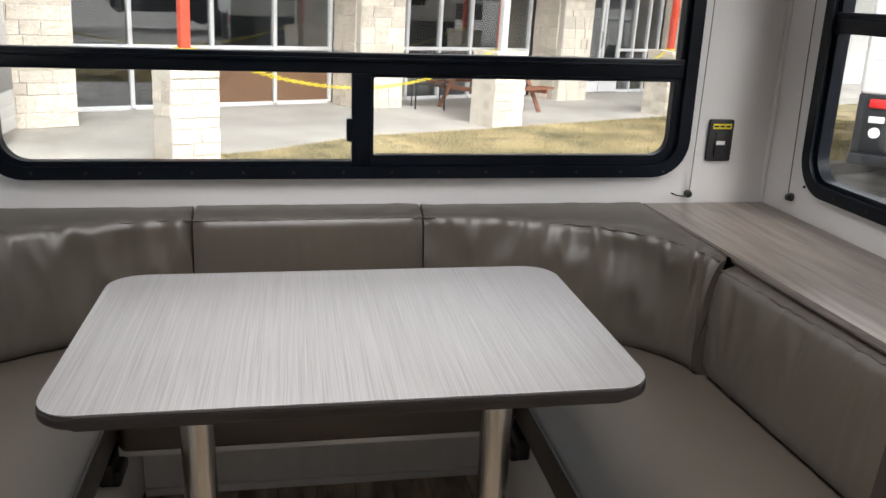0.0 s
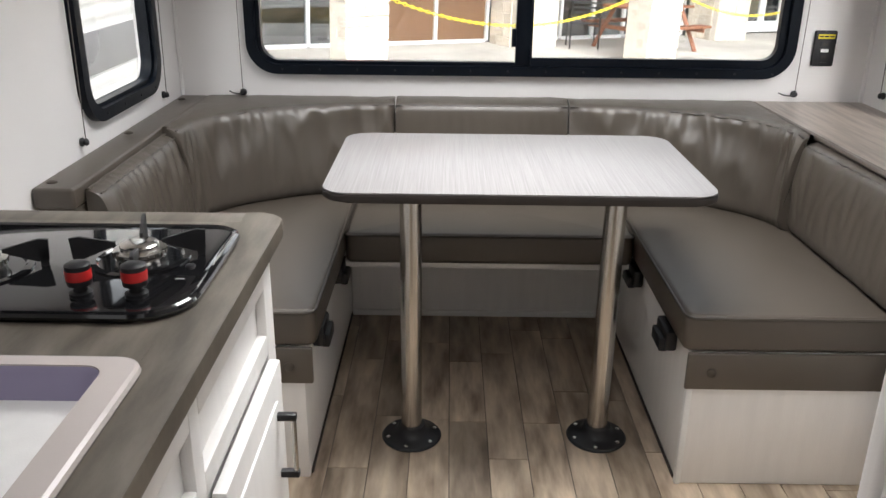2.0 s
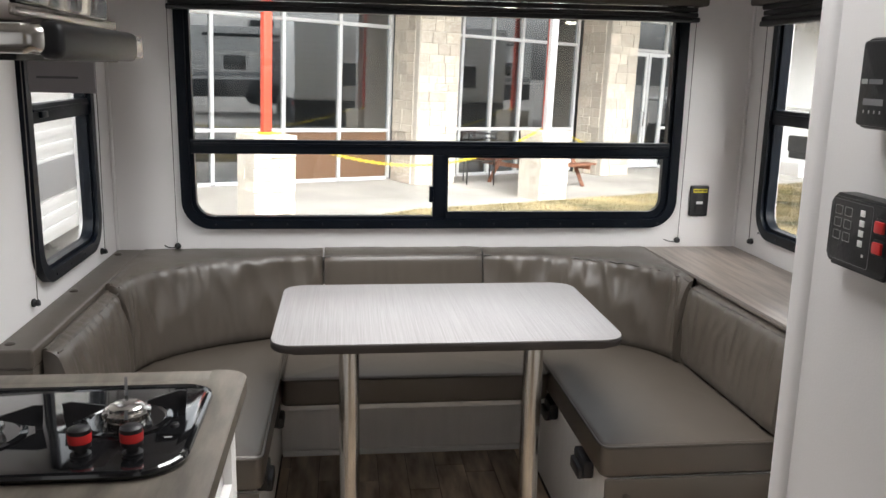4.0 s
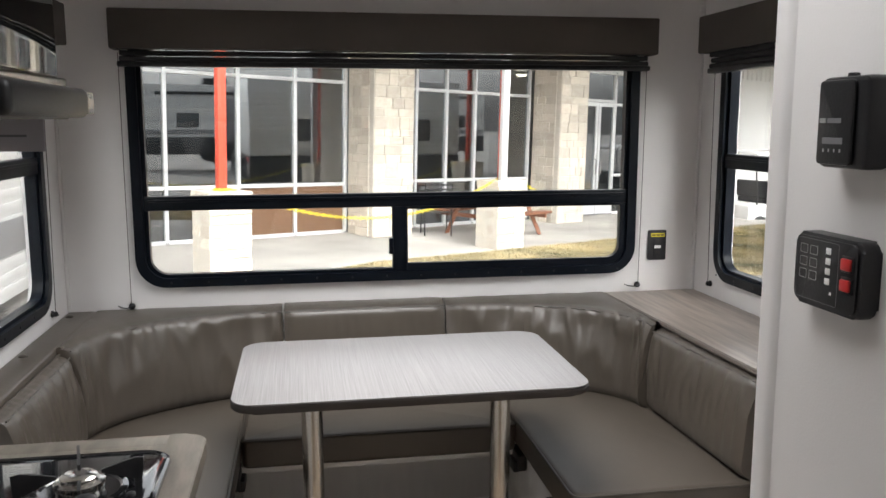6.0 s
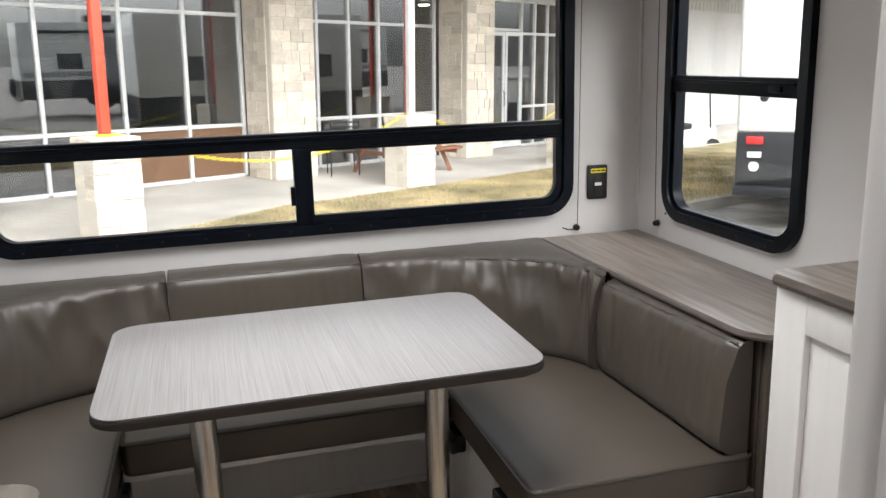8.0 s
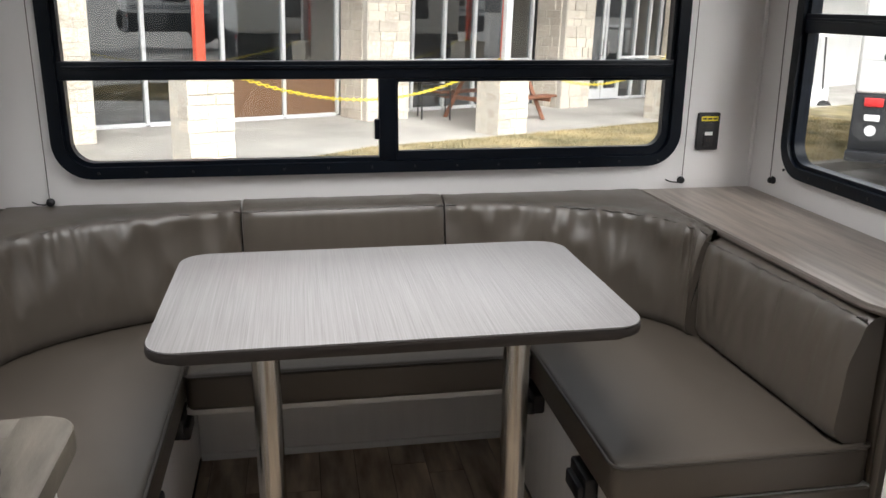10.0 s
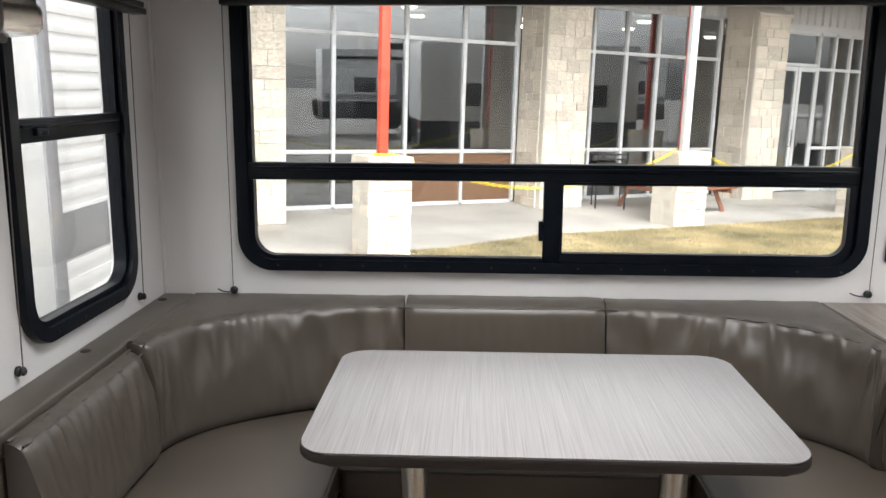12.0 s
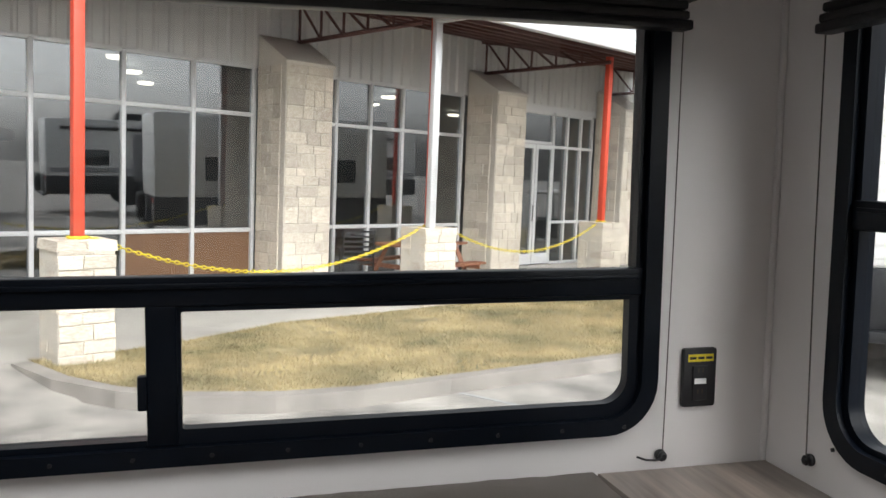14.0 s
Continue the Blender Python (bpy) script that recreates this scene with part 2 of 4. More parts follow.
def slab(outline, z0, z1, r=0.0, m=None, seg=2):
    bm = bmesh.new()
    lo = [bm.verts.new((x, y, z0)) for x, y in outline]
    hi = [bm.verts.new((x, y, z1)) for x, y in outline]
    bm.faces.new(lo[::-1]), bm.faces.new(hi)
    k = len(outline)
    for i in range(k):
        bm.faces.new((lo[i], lo[(i + 1) % k], hi[(i + 1) % k], hi[i]))
    if r:
        rims = [e for e in bm.edges if any(len(f.verts) > 4 for f in e.link_faces)]
        bmesh.ops.bevel(bm, geom=rims, offset=r, segments=seg, profile=0.5, affect="EDGES")
    if m is not None:
        bmesh.ops.transform(bm, matrix=m, verts=bm.verts)
    return bm


def ring(outer, ro, inner, ri, z0, z1, m=None, r=0.0):
    """A plate with a rounded opening, from z0 to z1."""
    bm = bmesh.new()
    o, i = rounded(*outer, ro), rounded(*inner, ri)
    k = len(o)
    loops = [[bm.verts.new((x, y, z)) for x, y in c] for z in (z0, z1) for c in (o, i)]
    for a, b in ((0, 1), (1, 3), (3, 2), (2, 0)):
        for j in range(k):
            bm.faces.new((loops[a][j], loops[a][(j + 1) % k], loops[b][(j + 1) % k], loops[b][j]))
    if m is not None:
        bmesh.ops.transform(bm, matrix=m, verts=bm.verts)
    return bm


# planes of the walls: local x along the wall, local y up, local z out of the room
BACK = Matrix(((1, 0, 0, 0), (0, 0, 1, 0), (0, 1, 0, 0), (0, 0, 0, 1)))
XL, XR = -0.985, 1.40
LEFT = Matrix(((0, 0, -1, XL), (1, 0, 0, 0), (0, 1, 0, 0), (0, 0, 0, 1)))
RIGHT = Matrix(((0, 0, 1, XR), (1, 0, 0, 0), (0, 1, 0, 0), (0, 0, 0, 1)))
CEIL, YB, FLOOR = 2.02, -5.0, -0.035


def structure(name, bm, mat, label, m=Matrix()):
    return solid(name, bm, mat, label, "wall" if "wall" in name else name.split("_")[0], m, kind="structure")


# ---- shell of the trailer ----
WB = (-0.742, 1.138, 0.832, 1.72)
WLf = (-0.825, -0.237, 0.818, 1.72)
WRt = (-0.87, -0.195, 0.834, 1.72)
structure("wall_rear", ring((XL - 0.05, XR + 0.05, -0.10, CEIL), 0.001, (WB[0] + 0.02, WB[1] - 0.02, WB[2] + 0.02, WB[3] - 0.02), 0.085, 0, 0.045, BACK), WALL, "white smooth panelled rear wall with a wide window")
structure("wall_left", ring((YB, 0, -0.10, CEIL), 0.001, (WLf[0] + 0.02, WLf[1] - 0.02, WLf[2] + 0.02, WLf[3] - 0.02), 0.085, 0, 0.045, LEFT), WALL, "white smooth panelled side wall with a window")
structure("wall_right", ring((YB, 0, -0.10, CEIL), 0.001, (WRt[0] + 0.02, WRt[1] - 0.02, WRt[2] + 0.02, WRt[3] - 0.02), 0.085, 0, 0.045, RIGHT), WALL, "white smooth panelled side wall with a window")
structure("wall_front", box(XL, XR, YB - 0.045, YB, -0.10, CEIL), WALL, "plain white end wall")
structure("ceiling", box(XL - 0.05, XR + 0.05, YB - 0.05, 0.045, CEIL, CEIL + 0.05), CEILING, "plain white ceiling")
floor = structure("floor", box(XL - 0.05, XR + 0.05, YB - 0.05, 0.045, -0.10, FLOOR - 0.004), GROOVE, "brown oak-look vinyl plank floor")
for x, w, nm in ((XL + 0.006, 0.012, "trim"), (XR - 0.006, 0.012, "trim")):
    structure("trim", box(x - w / 2, x + w / 2, -0.012, -0.001, FLOOR, CEIL, 0.004), WALL, "white corner moulding")


def rv_window(name, m, rect, bar, split=None):
    w = thing(name, "black-framed trailer window with rounded corners, closed", "window", m, kind="structure")
    x0, x1, z0, z1 = rect
    part("window_frame", ring((x0, x1, z0, z1), 0.105, (x0 + 0.035, x1 - 0.035, z0 + 0.033, z1 - 0.033), 0.075, -0.022, 0.03), FRAME, w)
    part("inner_frame", ring((x0 + 0.0345, x1 - 0.0345, z0 + 0.0325, z1 - 0.0325), 0.076, (x0 + 0.05, x1 - 0.05, z0 + 0.045, z1 - 0.045), 0.062, -0.008, 0.026), FRAME, w)
    part("crossbar", box(x0 + 0.036, x1 - 0.036, bar - 0.026, bar + 0.026, -0.014, 0.02, 0.004), FRAME, w)
    part("crossbar_lip", box(x0 + 0.05, x1 - 0.05, bar + 0.006, bar + 0.014, -0.02, -0.012, 0.002), FRAME, w)
    g = part("pane", box(x0 + 0.04, x1 - 0.04, bar + 0.02, z1 - 0.04, 0.008, 0.012), RV_GLASS, w)
    g.visible_shadow = False
    g = part("pane", box(x0 + 0.04, x1 - 0.04, z0 + 0.04, bar - 0.02, 0.010, 0.014), RV_GLASS, w)
    g.visible_shadow = False
    if split:
        part("mullion", box(split - 0.026, split + 0.026, z0 + 0.034, bar - 0.024, -0.013, 0.02, 0.004), FRAME, w)
        part("sash", ring((split + 0.02, x1 - 0.04, z0 + 0.034, bar - 0.024), (0.005, 0.06, 0.005, 0.005), (split + 0.032, x1 - 0.062, z0 + 0.062, bar - 0.035), (0.005, 0.05, 0.005, 0.005), -0.010, 0.016), FRAME, w)
        part("latch", box(split - 0.04, split - 0.024, z0 + 0.10, z0 + 0.16, -0.02, 0.0, 0.003), FRAME, w)
    else:
        part("latch", box(x0 + 0.10, x0 + 0.15, bar - 0.012, bar + 0.006, -0.024, -0.012, 0.003), FRAME, w)
    k = int((x1 - x0) / 0.13)
    for i in range(k):
        part("screw", cyl(0.004, -0.0245, -0.021, x0 + 0.12 + i * 0.13, z0 + 0.017, 8), BLACK, w)
    return w


rv_window("window_1", BACK, WB, 1.135, 0.207)
rv_window("window_2", LEFT, WLf, 1.287)
rv_window("window_3", RIGHT, WRt, 1.278)


def valance(name, m, x0, x1, label, pleat):
    v = thing(name, label, "valance", m)
    part("front_board", box(x0, x1, 1.668, 1.80, -0.10, -0.078, 0.006), VALANCE, v)
    part("top_board", box(x0, x1, 1.785, 1.799, -0.078, -0.001, 0.003), VALANCE, v)
    for x in (x0, x1 - 0.02):
        part("end_board", box(x, x + 0.02, 1.668, 1.785, -0.078, -0.001, 0.003), VALANCE, v)
    s = thing("pleated_shade", "black pleated window shade folded up below the valance", "shade", m)
    zz = pleat
    for i in range(6):
        part("pleat", box(x0 + 0.025, x1 - 0.025, zz + 0.014 + i * 0.02, zz + 0.03 + i * 0.02, -0.066 + 0.006 * (i % 2), -0.026 + 0.006 * (i % 2), 0.004), SHADE, s)
    part("bottom_rail", box(x0 + 0.018, x1 - 0.018, zz - 0.004, zz + 0.014, -0.068, -0.03, 0.004), BLACK, s)


valance("window_valance", BACK, -0.775, 1.175, "wide taupe fabric valance over the rear window", 1.615)
valance("window_valance", LEFT, -0.85, -0.17, "short taupe fabric valance over the side window", 1.575)
valance("window_valance", RIGHT, -0.93, -0.155, "short taupe fabric valance over the side window", 1.60)


def cord(m, x, zk, curl):
    c = thing("shade_cord", "thin dark shade cord tied to a black wall knob", "cord", m, group="shade cords")
    part("string", tube([(x + 0.004, 1.66, -0.022), (x + 0.002, 1.2, -0.02), (x, zk, -0.014)], 0.0014, 6), CORD, c)
    part("knob", lathe([(0.004, 0), (0.011, -0.001), (0.012, -0.006), (0.008, -0.010), (0.010, -0.016), (0.006, -0.020)], 14, Matrix.Translation((x, zk, 0))), BLACK, c)
    part("loose_end", tube([(x, zk, -0.018), (x - curl * 0.3, zk - 0.004, -0.022), (x - curl * 0.7, zk - 0.001, -0.024), (x - curl, zk + 0.006, -0.022)], 0.0022, 6), BLACK, c)


cord(BACK, -0.765, 0.766, 0.045)
cord(BACK, 1.158, 0.780, 0.06)
cord(LEFT, -0.2, 0.79, 0.012)
cord(LEFT, -0.847, 0.79, 0.02)
cord(RIGHT, -0.15, 0.803, 0.01)


def outlet():
    o = thing("wall_outlet", "black wall power outlet with a yellow warning label", "outlet", BACK @ pose(-0.013, 0, 0))
    part("cover_plate", slab(rounded(1.212, 1.286, 0.877, 0.997, 0.006, 3), -0.011, 0, 0.002), BLACK, o)
    part("socket_face", box(1.232, 1.266, 0.89, 0.962, -0.014, -0.010, 0.002), BLACK, o)
    part("warning_label", box(1.222, 1.278, 0.970, 0.985, -0.0125, -0.010), YELLOW, o, "yellow label")
    for i in range(3):
        part("label_print", box(1.225 + i * 0.018, 1.239 + i * 0.018, 0.975, 0.980, -0.0132, -0.0124), BLACK, o)
    part("sticker", box(1.236, 1.262, 0.925, 0.936, -0.0152, -0.0135), WHITE, o, "small white sticker")
    for z in (0.905, 0.948):
        for x in (1.243, 1.253):
            part("slot", box(x, x + 0.003, z, z + 0.009, -0.0146, -0.0135), GROOVE, o)


outlet()


# ---- dinette ----
SEAT_Z, TOP_Z = 0.455, 0.755


def puffed(outline, z0, z1, r, puff=0.006, seed=0, step=0.05):
    """A cushion with a softly crowned, slightly uneven top."""
    bm = slab(outline, z0, z1, r, seg=4)
    top = max((f for f in bm.faces if f.normal.z > 0.9), key=lambda f: f.calc_area())
    cx = sum(v.co.x for v in top.verts) / len(top.verts)
    cy = sum(v.co.y for v in top.verts) / len(top.verts)
    rim = list(top.verts)
    bm.faces.remove(top)
    prev = rim
    for k in range(1, 6):
        s = 1 - k / 6
        cur = []
        for v in rim:
            x, y = cx + (v.co.x - cx) * s, cy + (v.co.y - cy) * s
            z = v.co.z + puff * (1 - s ** 2) + 0.003 * noise.noise(Vector((x * 7 + seed, y * 7, 0)))
            cur.append(bm.verts.new((x, y, z)))
        for i in range(len(rim)):
            bm.faces.new((prev[i], prev[(i + 1) % len(rim)], cur[(i + 1) % len(rim)], cur[i]))
        prev = cur
    bm.faces.new(prev)
    return bm


def back_cushion(name, front, back, z0, z1, label, wrinkle, seed, lean=(0.0, 0.0), group="dinette back cushions"):
    """front and back: matching outlines in plan, in order along the cushion."""
    n = len(front)
    bm = bmesh.new()
    r = 0.028
    prof = []
    for i in range(15):
        prof.append((0.0, z0 + (z1 - r - z0) * i / 14))
    for i in range(1, 6):
        a = radians(18 * i)
        prof.append((r * (1 - math.cos(a)), z1 - r + r * math.sin(a)))
    cols = []
    for i in range(n):
        f, b = Vector((*front[i], 0)), Vector((*back[i], 0))
        d = (b - f).normalized()
        end = min(i, n - 1 - i)
        tuck = 0.010 * max(0, 1 - end / 3.0) ** 1.5
        col = []
        for off, z in prof:
            h = (z - z0) / (z1 - z0)
            q = i / (n - 1)
            w = noise.noise(Vector((q * 15 + seed * 9, h * 1.6 + q * 2, seed))) * 0.75 + noise.noise(Vector((q * 38 + seed * 5, h * 1.3, seed + 4))) * 0.25 * noise.noise(Vector((q * 5, 0, seed)))
            fold = wrinkle * (1.4 * abs(w) ** 0.8 - 0.35) * (0.15 + 0.85 * min(1, max(0, h * 1.15 - 0.1))) * (1 if h < 0.9 else 0.6)
            bulge = 0.030 * max(0, 1 - h / 0.13) ** 2 - 0.012 * math.sin(math.pi * h)
            foot = (lean[0] + (lean[1] - lean[0]) * q) if lean[0] != "arc" else 0.03 + lean[1] * math.sin(math.pi * q)
            p = f + d * (off + tuck + fold + bulge - foot * (1 - h))
            col.append(bm.verts.new((p.x, p.y, z - tuck * 0.3 * (h > 0.9))))
        for k in range(1, 6):
            p = f + d * r + (b - f - d * r) * k / 5
            col.append(bm.verts.new((p.x, p.y, z1 + 0.004 * math.sin(math.pi * k / 5) + 0.0025 * noise.noise(Vector((p.x * 18, p.y * 18, seed))))))
        col.append(bm.verts.new((b.x, b.y, z0)))
        cols.append(col)
    for a, b in zip(cols, cols[1:]):
        for j in range(len(a) - 1):
            bm.faces.new((a[j], b[j], b[j + 1], a[j + 1]))
    bm.faces.new(cols[0]), bm.faces.new(cols[-1][::-1])
    c = thing(name, label, "cushion", group=group)
    part("cover", bm, VINYL, c, smooth=50)
    pts = []
    for i in range(n):
        f, b = Vector((*front[i], 0)), Vector((*back[i], 0))
        d = (b - f).normalized()
        pts.append(f + d * 0.007 + Vector((0, 0, z1 - 0.009 + 0.0015 * math.sin(i * 1.3))))
    part("piping", tube(pts, 0.0028, 6), VINYL_EDGE, c)
    return c


def mix(a, b, t):
    return tuple(p + (q - p) * t for p, q in zip(a, b))


N = 96
fr = [mix((-0.224, -0.135), (0.360, -0.125), i / 60) for i in range(61)]
back_cushion("back_cushion", fr, [(x, -0.004) for x, y in fr], SEAT_Z - 0.006, TOP_Z + 0.003, "straight taupe vinyl back cushion below the rear window", 0.004, 1, (0.02, 0.02))
for side, cx, cy, a, b, edge in ((-1, -0.230, -0.525, 0.608, 0.405, -0.885), (1, 0.366, -0.522, 0.622, 0.405, 1.012)):
    fr, bk = [], []
    for i in range(N + 1):
        t = radians(90 - 90 * i / N)
        fr.append((cx + side * a * math.cos(t), cy + b * math.sin(t)))
        s = i / N
        bk.append(mix((cx + side * 0.004, -0.004), (edge, -0.004), s / 0.55) if s < 0.55 else mix((edge, -0.004), (edge, cy), (s - 0.55) / 0.45))
    back_cushion("corner_back_cushion", fr, bk, SEAT_Z - 0.006, TOP_Z, "curved taupe vinyl corner back cushion with vertical gathers", 0.036, 3 + side, ("arc", 0.035))
fr = [mix((-0.838, -0.535), (-0.840, -1.085), i / 60) for i in range(61)]
back_cushion("side_back_cushion", fr, [(-0.884, y) for x, y in fr], SEAT_Z - 0.006, TOP_Z - 0.018, "wrinkled taupe vinyl side back cushion leaning on the ledge", 0.022, 7, (0.035, 0.035))
fr = [mix((0.993, -0.523), (1.040, -1.105), i / 60) for i in range(61)]
back_cushion("side_back_cushion", fr, [(1.09, y) for x, y in fr], SEAT_Z - 0.006, TOP_Z - 0.022, "taupe vinyl side back cushion beside the wood shelf", 0.014, 11, (0.012, 0.04))

# seat cushions
for nm, outline, lab, sd in (
        ("seat_cushion", rounded(0.533, 1.105, -1.118, -0.06, (0.03, 0.03, 0.02, 0.02), 4), "taupe vinyl bench seat cushion beside the wood shelf", 1),
        ("seat_cushion", rounded(-0.878, -0.362, -1.115, -0.06, (0.03, 0.03, 0.02, 0.02), 4), "taupe vinyl bench seat cushion beside the galley counter", 2),
        ("seat_cushion", rounded(-0.359, 0.530, -0.530, -0.06, (0.02, 0.02, 0.02, 0.02), 4), "taupe vinyl rear bench seat cushion below the window", 3)):
    c = thing(nm, lab, "cushion", group="dinette seat cushions")
    low = 0.015 if sd == 3 else 0.0
    part("cover", puffed(outline, SEAT_Z - 0.105 - low, SEAT_Z - 0.006 - low, 0.016, 0.012, sd), VINYL, c, smooth=60)
    part("piping", tube([(x, y, SEAT_Z - 0.013 - low) for x, y in outline], 0.0042, 6, True), VINYL_EDGE, c)


def bench(name, x0, x1, y0, y1, label):
    b = thing(name, label, "bench")
    part("box", box(x0, x1, y0, y1, FLOOR, 0.335 if name == "rear_bench" else 0.35, 0.004), CABINET, b)
    return b


rb = bench("dinette_bench", 0.558, 1.385, -1.112, -0.012, "white dinette bench box with a taupe skirt")
part("skirt", box(0.545, 1.105, -1.125, -1.112, 0.252, 0.351, 0.004), VINYL, rb, "taupe vinyl skirt")
for x in (0.605, 1.05):
    part("button", lathe([(0.012, 0), (0.012, 0.003), (0.006, 0.006)], 14, pose(x, -1.125, 0.300, 90)), VINYL_EDGE, rb)
part("end_panel", box(1.106, 1.38, -1.138, -1.112, FLOOR, 0.733, 0.008), VINYL, rb, "dark taupe upholstered end panel")
part("corner_strip", box(0.552, 0.568, -1.118, -1.10, FLOOR, 0.252, 0.004), WHITE, rb)
part("base_strip", box(0.553, 0.558, -1.09, -0.13, FLOOR, FLOOR + 0.012, 0.002), TABLE_EDGE, rb)
lb = bench("dinette_bench", -0.975, -0.395, -1.108, -0.012, "white dinette bench box with a taupe skirt")
part("skirt", box(-0.88, -0.372, -1.121, -1.108, 0.252, 0.351, 0.004), VINYL, lb, "taupe vinyl skirt")
part("button", lathe([(0.012, 0), (0.012, 0.003), (0.006, 0.006)], 14, pose(-0.43, -1.121, 0.300, 90)), VINYL_EDGE, lb)
part("base_strip", box(-0.395, -0.390, -1.09, -0.13, FLOOR, FLOOR + 0.012, 0.002), TABLE_EDGE, lb)
bb = bench("rear_bench", -0.393, 0.556, -0.118, -0.012, "white box of the rear bench in shade")
part("support_board", box(-0.39, 0.55, -0.50, -0.118, 0.31, 0.335, 0.004), CABINET, bb)
part("base_strip", box(-0.39, 0.552, -0.130, -0.118, FLOOR, FLOOR + 0.022, 0.003), WHITE, bb)


def bracket(x, y, z, s):
    k = thing("table_bracket", "black plastic table support bracket on the bench side", "bracket", pose(x, y, z), group="table brackets")
    part("body", box(min(0, s * 0.032), max(0, s * 0.032), -0.055, 0.055, -0.028, 0.028, 0.008), BLACK, k)
    part("lip", box(min(s * 0.022, s * 0.045), max(s * 0.022, s * 0.045), -0.045, 0.045, -0.034, 0.004, 0.006), BLACK, k)


for y in (-0.93, -0.52):
    bracket(0.558, y, 0.31, -1)
    bracket(-0.395, y, 0.31, 1)

# ledge and shelf
ledge = thing("side_ledge", "taupe vinyl-covered ledge along the side wall", "ledge")
part("top", box(-0.983, -0.887, -1.14, -0.012, TOP_Z - 0.05, TOP_Z, 0.008, 3), VINYL, ledge, smooth=50)
part("side", box(-0.98, -0.892, -1.13, -0.02, 0.352, TOP_Z - 0.051, 0.006), VINYL, ledge)
for y in (-1.09, -0.60, -0.10):
    part("button", lathe([(0.013, 0), (0.012, 0.003), (0.006, 0.006)], 14, pose(-0.955, y, TOP_Z)), VINYL_EDGE, ledge)
shelf = thing("side_shelf", "brown wood-grain laminate shelf along the side wall", "shelf")
arc = rounded(1.054, 1.396, -1.178, -0.012, (0.12, 0.002, 0.002, 0.002), 10)[:11]
out = arc + [(1.396, -1.178), (1.396, -0.012), (1.02, -0.012)]
part("top", slab(out, TOP_Z - 0.018, TOP_Z, 0.002), SHELF, shelf)
part("edge_band", tube([(x, y, TOP_Z - 0.009) for x, y in arc], 0.0092, 8), SHELF_EDGE, shelf)
part("edge_band", tube([(1.02, -0.02, TOP_Z - 0.009), arc[0] + (TOP_Z - 0.009,)], 0.0092, 8), SHELF_EDGE, shelf)
part("support", box(1.106, 1.38, -1.11, -0.02, 0.352, TOP_Z - 0.019, 0.003), VINYL, shelf)

# table
TBL = 0.750
table = thing("dinette_table", "rectangular pale striped laminate table on two steel posts", "table")
tx = rounded(-0.336, 0.580, -1.126, -0.536, 0.062, 8)
part("tabletop", slab(tx, TBL - 0.004, TBL, 0.002), TABLE, table)
part("edge_band", slab(rounded(-0.338, 0.582, -1.128, -0.534, 0.064, 8), TBL - 0.024, TBL - 0.0035, 0.007, seg=3), TABLE_EDGE, table, "dark rounded edge band")
for x, y in ((-0.139, -0.910), (0.384, -0.902)):
    part("leg", cyl(0.0285, FLOOR + 0.03, TBL - 0.024, x, y, 32), STEEL, table, "brushed steel post")
    fl = part("floor_flange", lathe([(0.082, 0), (0.084, 0.004), (0.080, 0.009), (0.058, 0.014), (0.042, 0.026), (0.037, 0.040), (0.030, 0.042)], 36, pose(x, y, FLOOR)), BLACK, table, "black plastic floor flange")
    for k in range(6):
        a = radians(60 * k + 20)
        part("screw", lathe([(0.007, 0.008), (0.006, 0.0125), (0.002, 0.014)], 10, pose(x + 0.068 * math.cos(a), y + 0.068 * math.sin(a), FLOOR)), CHROME, fl)

# ---- galley ----
CZ = 0.811
cab = thing("galley_cabinet", "white galley base cabinet with shaker fronts", "cabinet")
part("body", box(-0.98, -0.389, -4.2, -1.492, FLOOR, CZ - 0.032, 0.003), CABINET, cab)
for y0, y1, z0, z1 in ((-1.567, -1.507, 0.02, 0.765), (-2.017, -1.977, 0.02, 0.765), (-2.567, -2.507, 0.02, 0.765)):
    part("stile", box(-0.3895, -0.371, y0, y1, z0, z1, 0.003), CABINET, cab)
for y0, y1 in ((-1.977, -1.567), (-2.507, -2.017)):
    part("rail", box(-0.3895, -0.371, y0, y1, 0.705, 0.765, 0.003), CABINET, cab)
    part("rail", box(-0.3895, -0.371, y0, y1, 0.575, 0.615, 0.003), CABINET, cab)


def drawer(y0, y1, z0, z1, out, hy):
    d = part("drawer_front", box(-0.370, -0.370 + out, y0, y1, z0, z1, 0.004), CABINET, cab)
    part("drawer_panel", box(-0.370 + out - 0.002, -0.370 + out + 0.004, y0 + 0.055, y1 - 0.055, z0 + 0.055, z1 - 0.055, 0.002), CABINET, d)
    x = -0.370 + out
    h = part("handle", box(x + 0.028, x + 0.036, hy - 0.005, hy + 0.005, z1 - 0.20, z1 - 0.08, 0.002), STEEL, d, "steel bar handle with black ends")
    for zz in (z1 - 0.205, z1 - 0.085):
        part("handle_end", box(x, x + 0.038, hy - 0.007, hy + 0.007, zz, zz + 0.014, 0.003), BLACK, h)


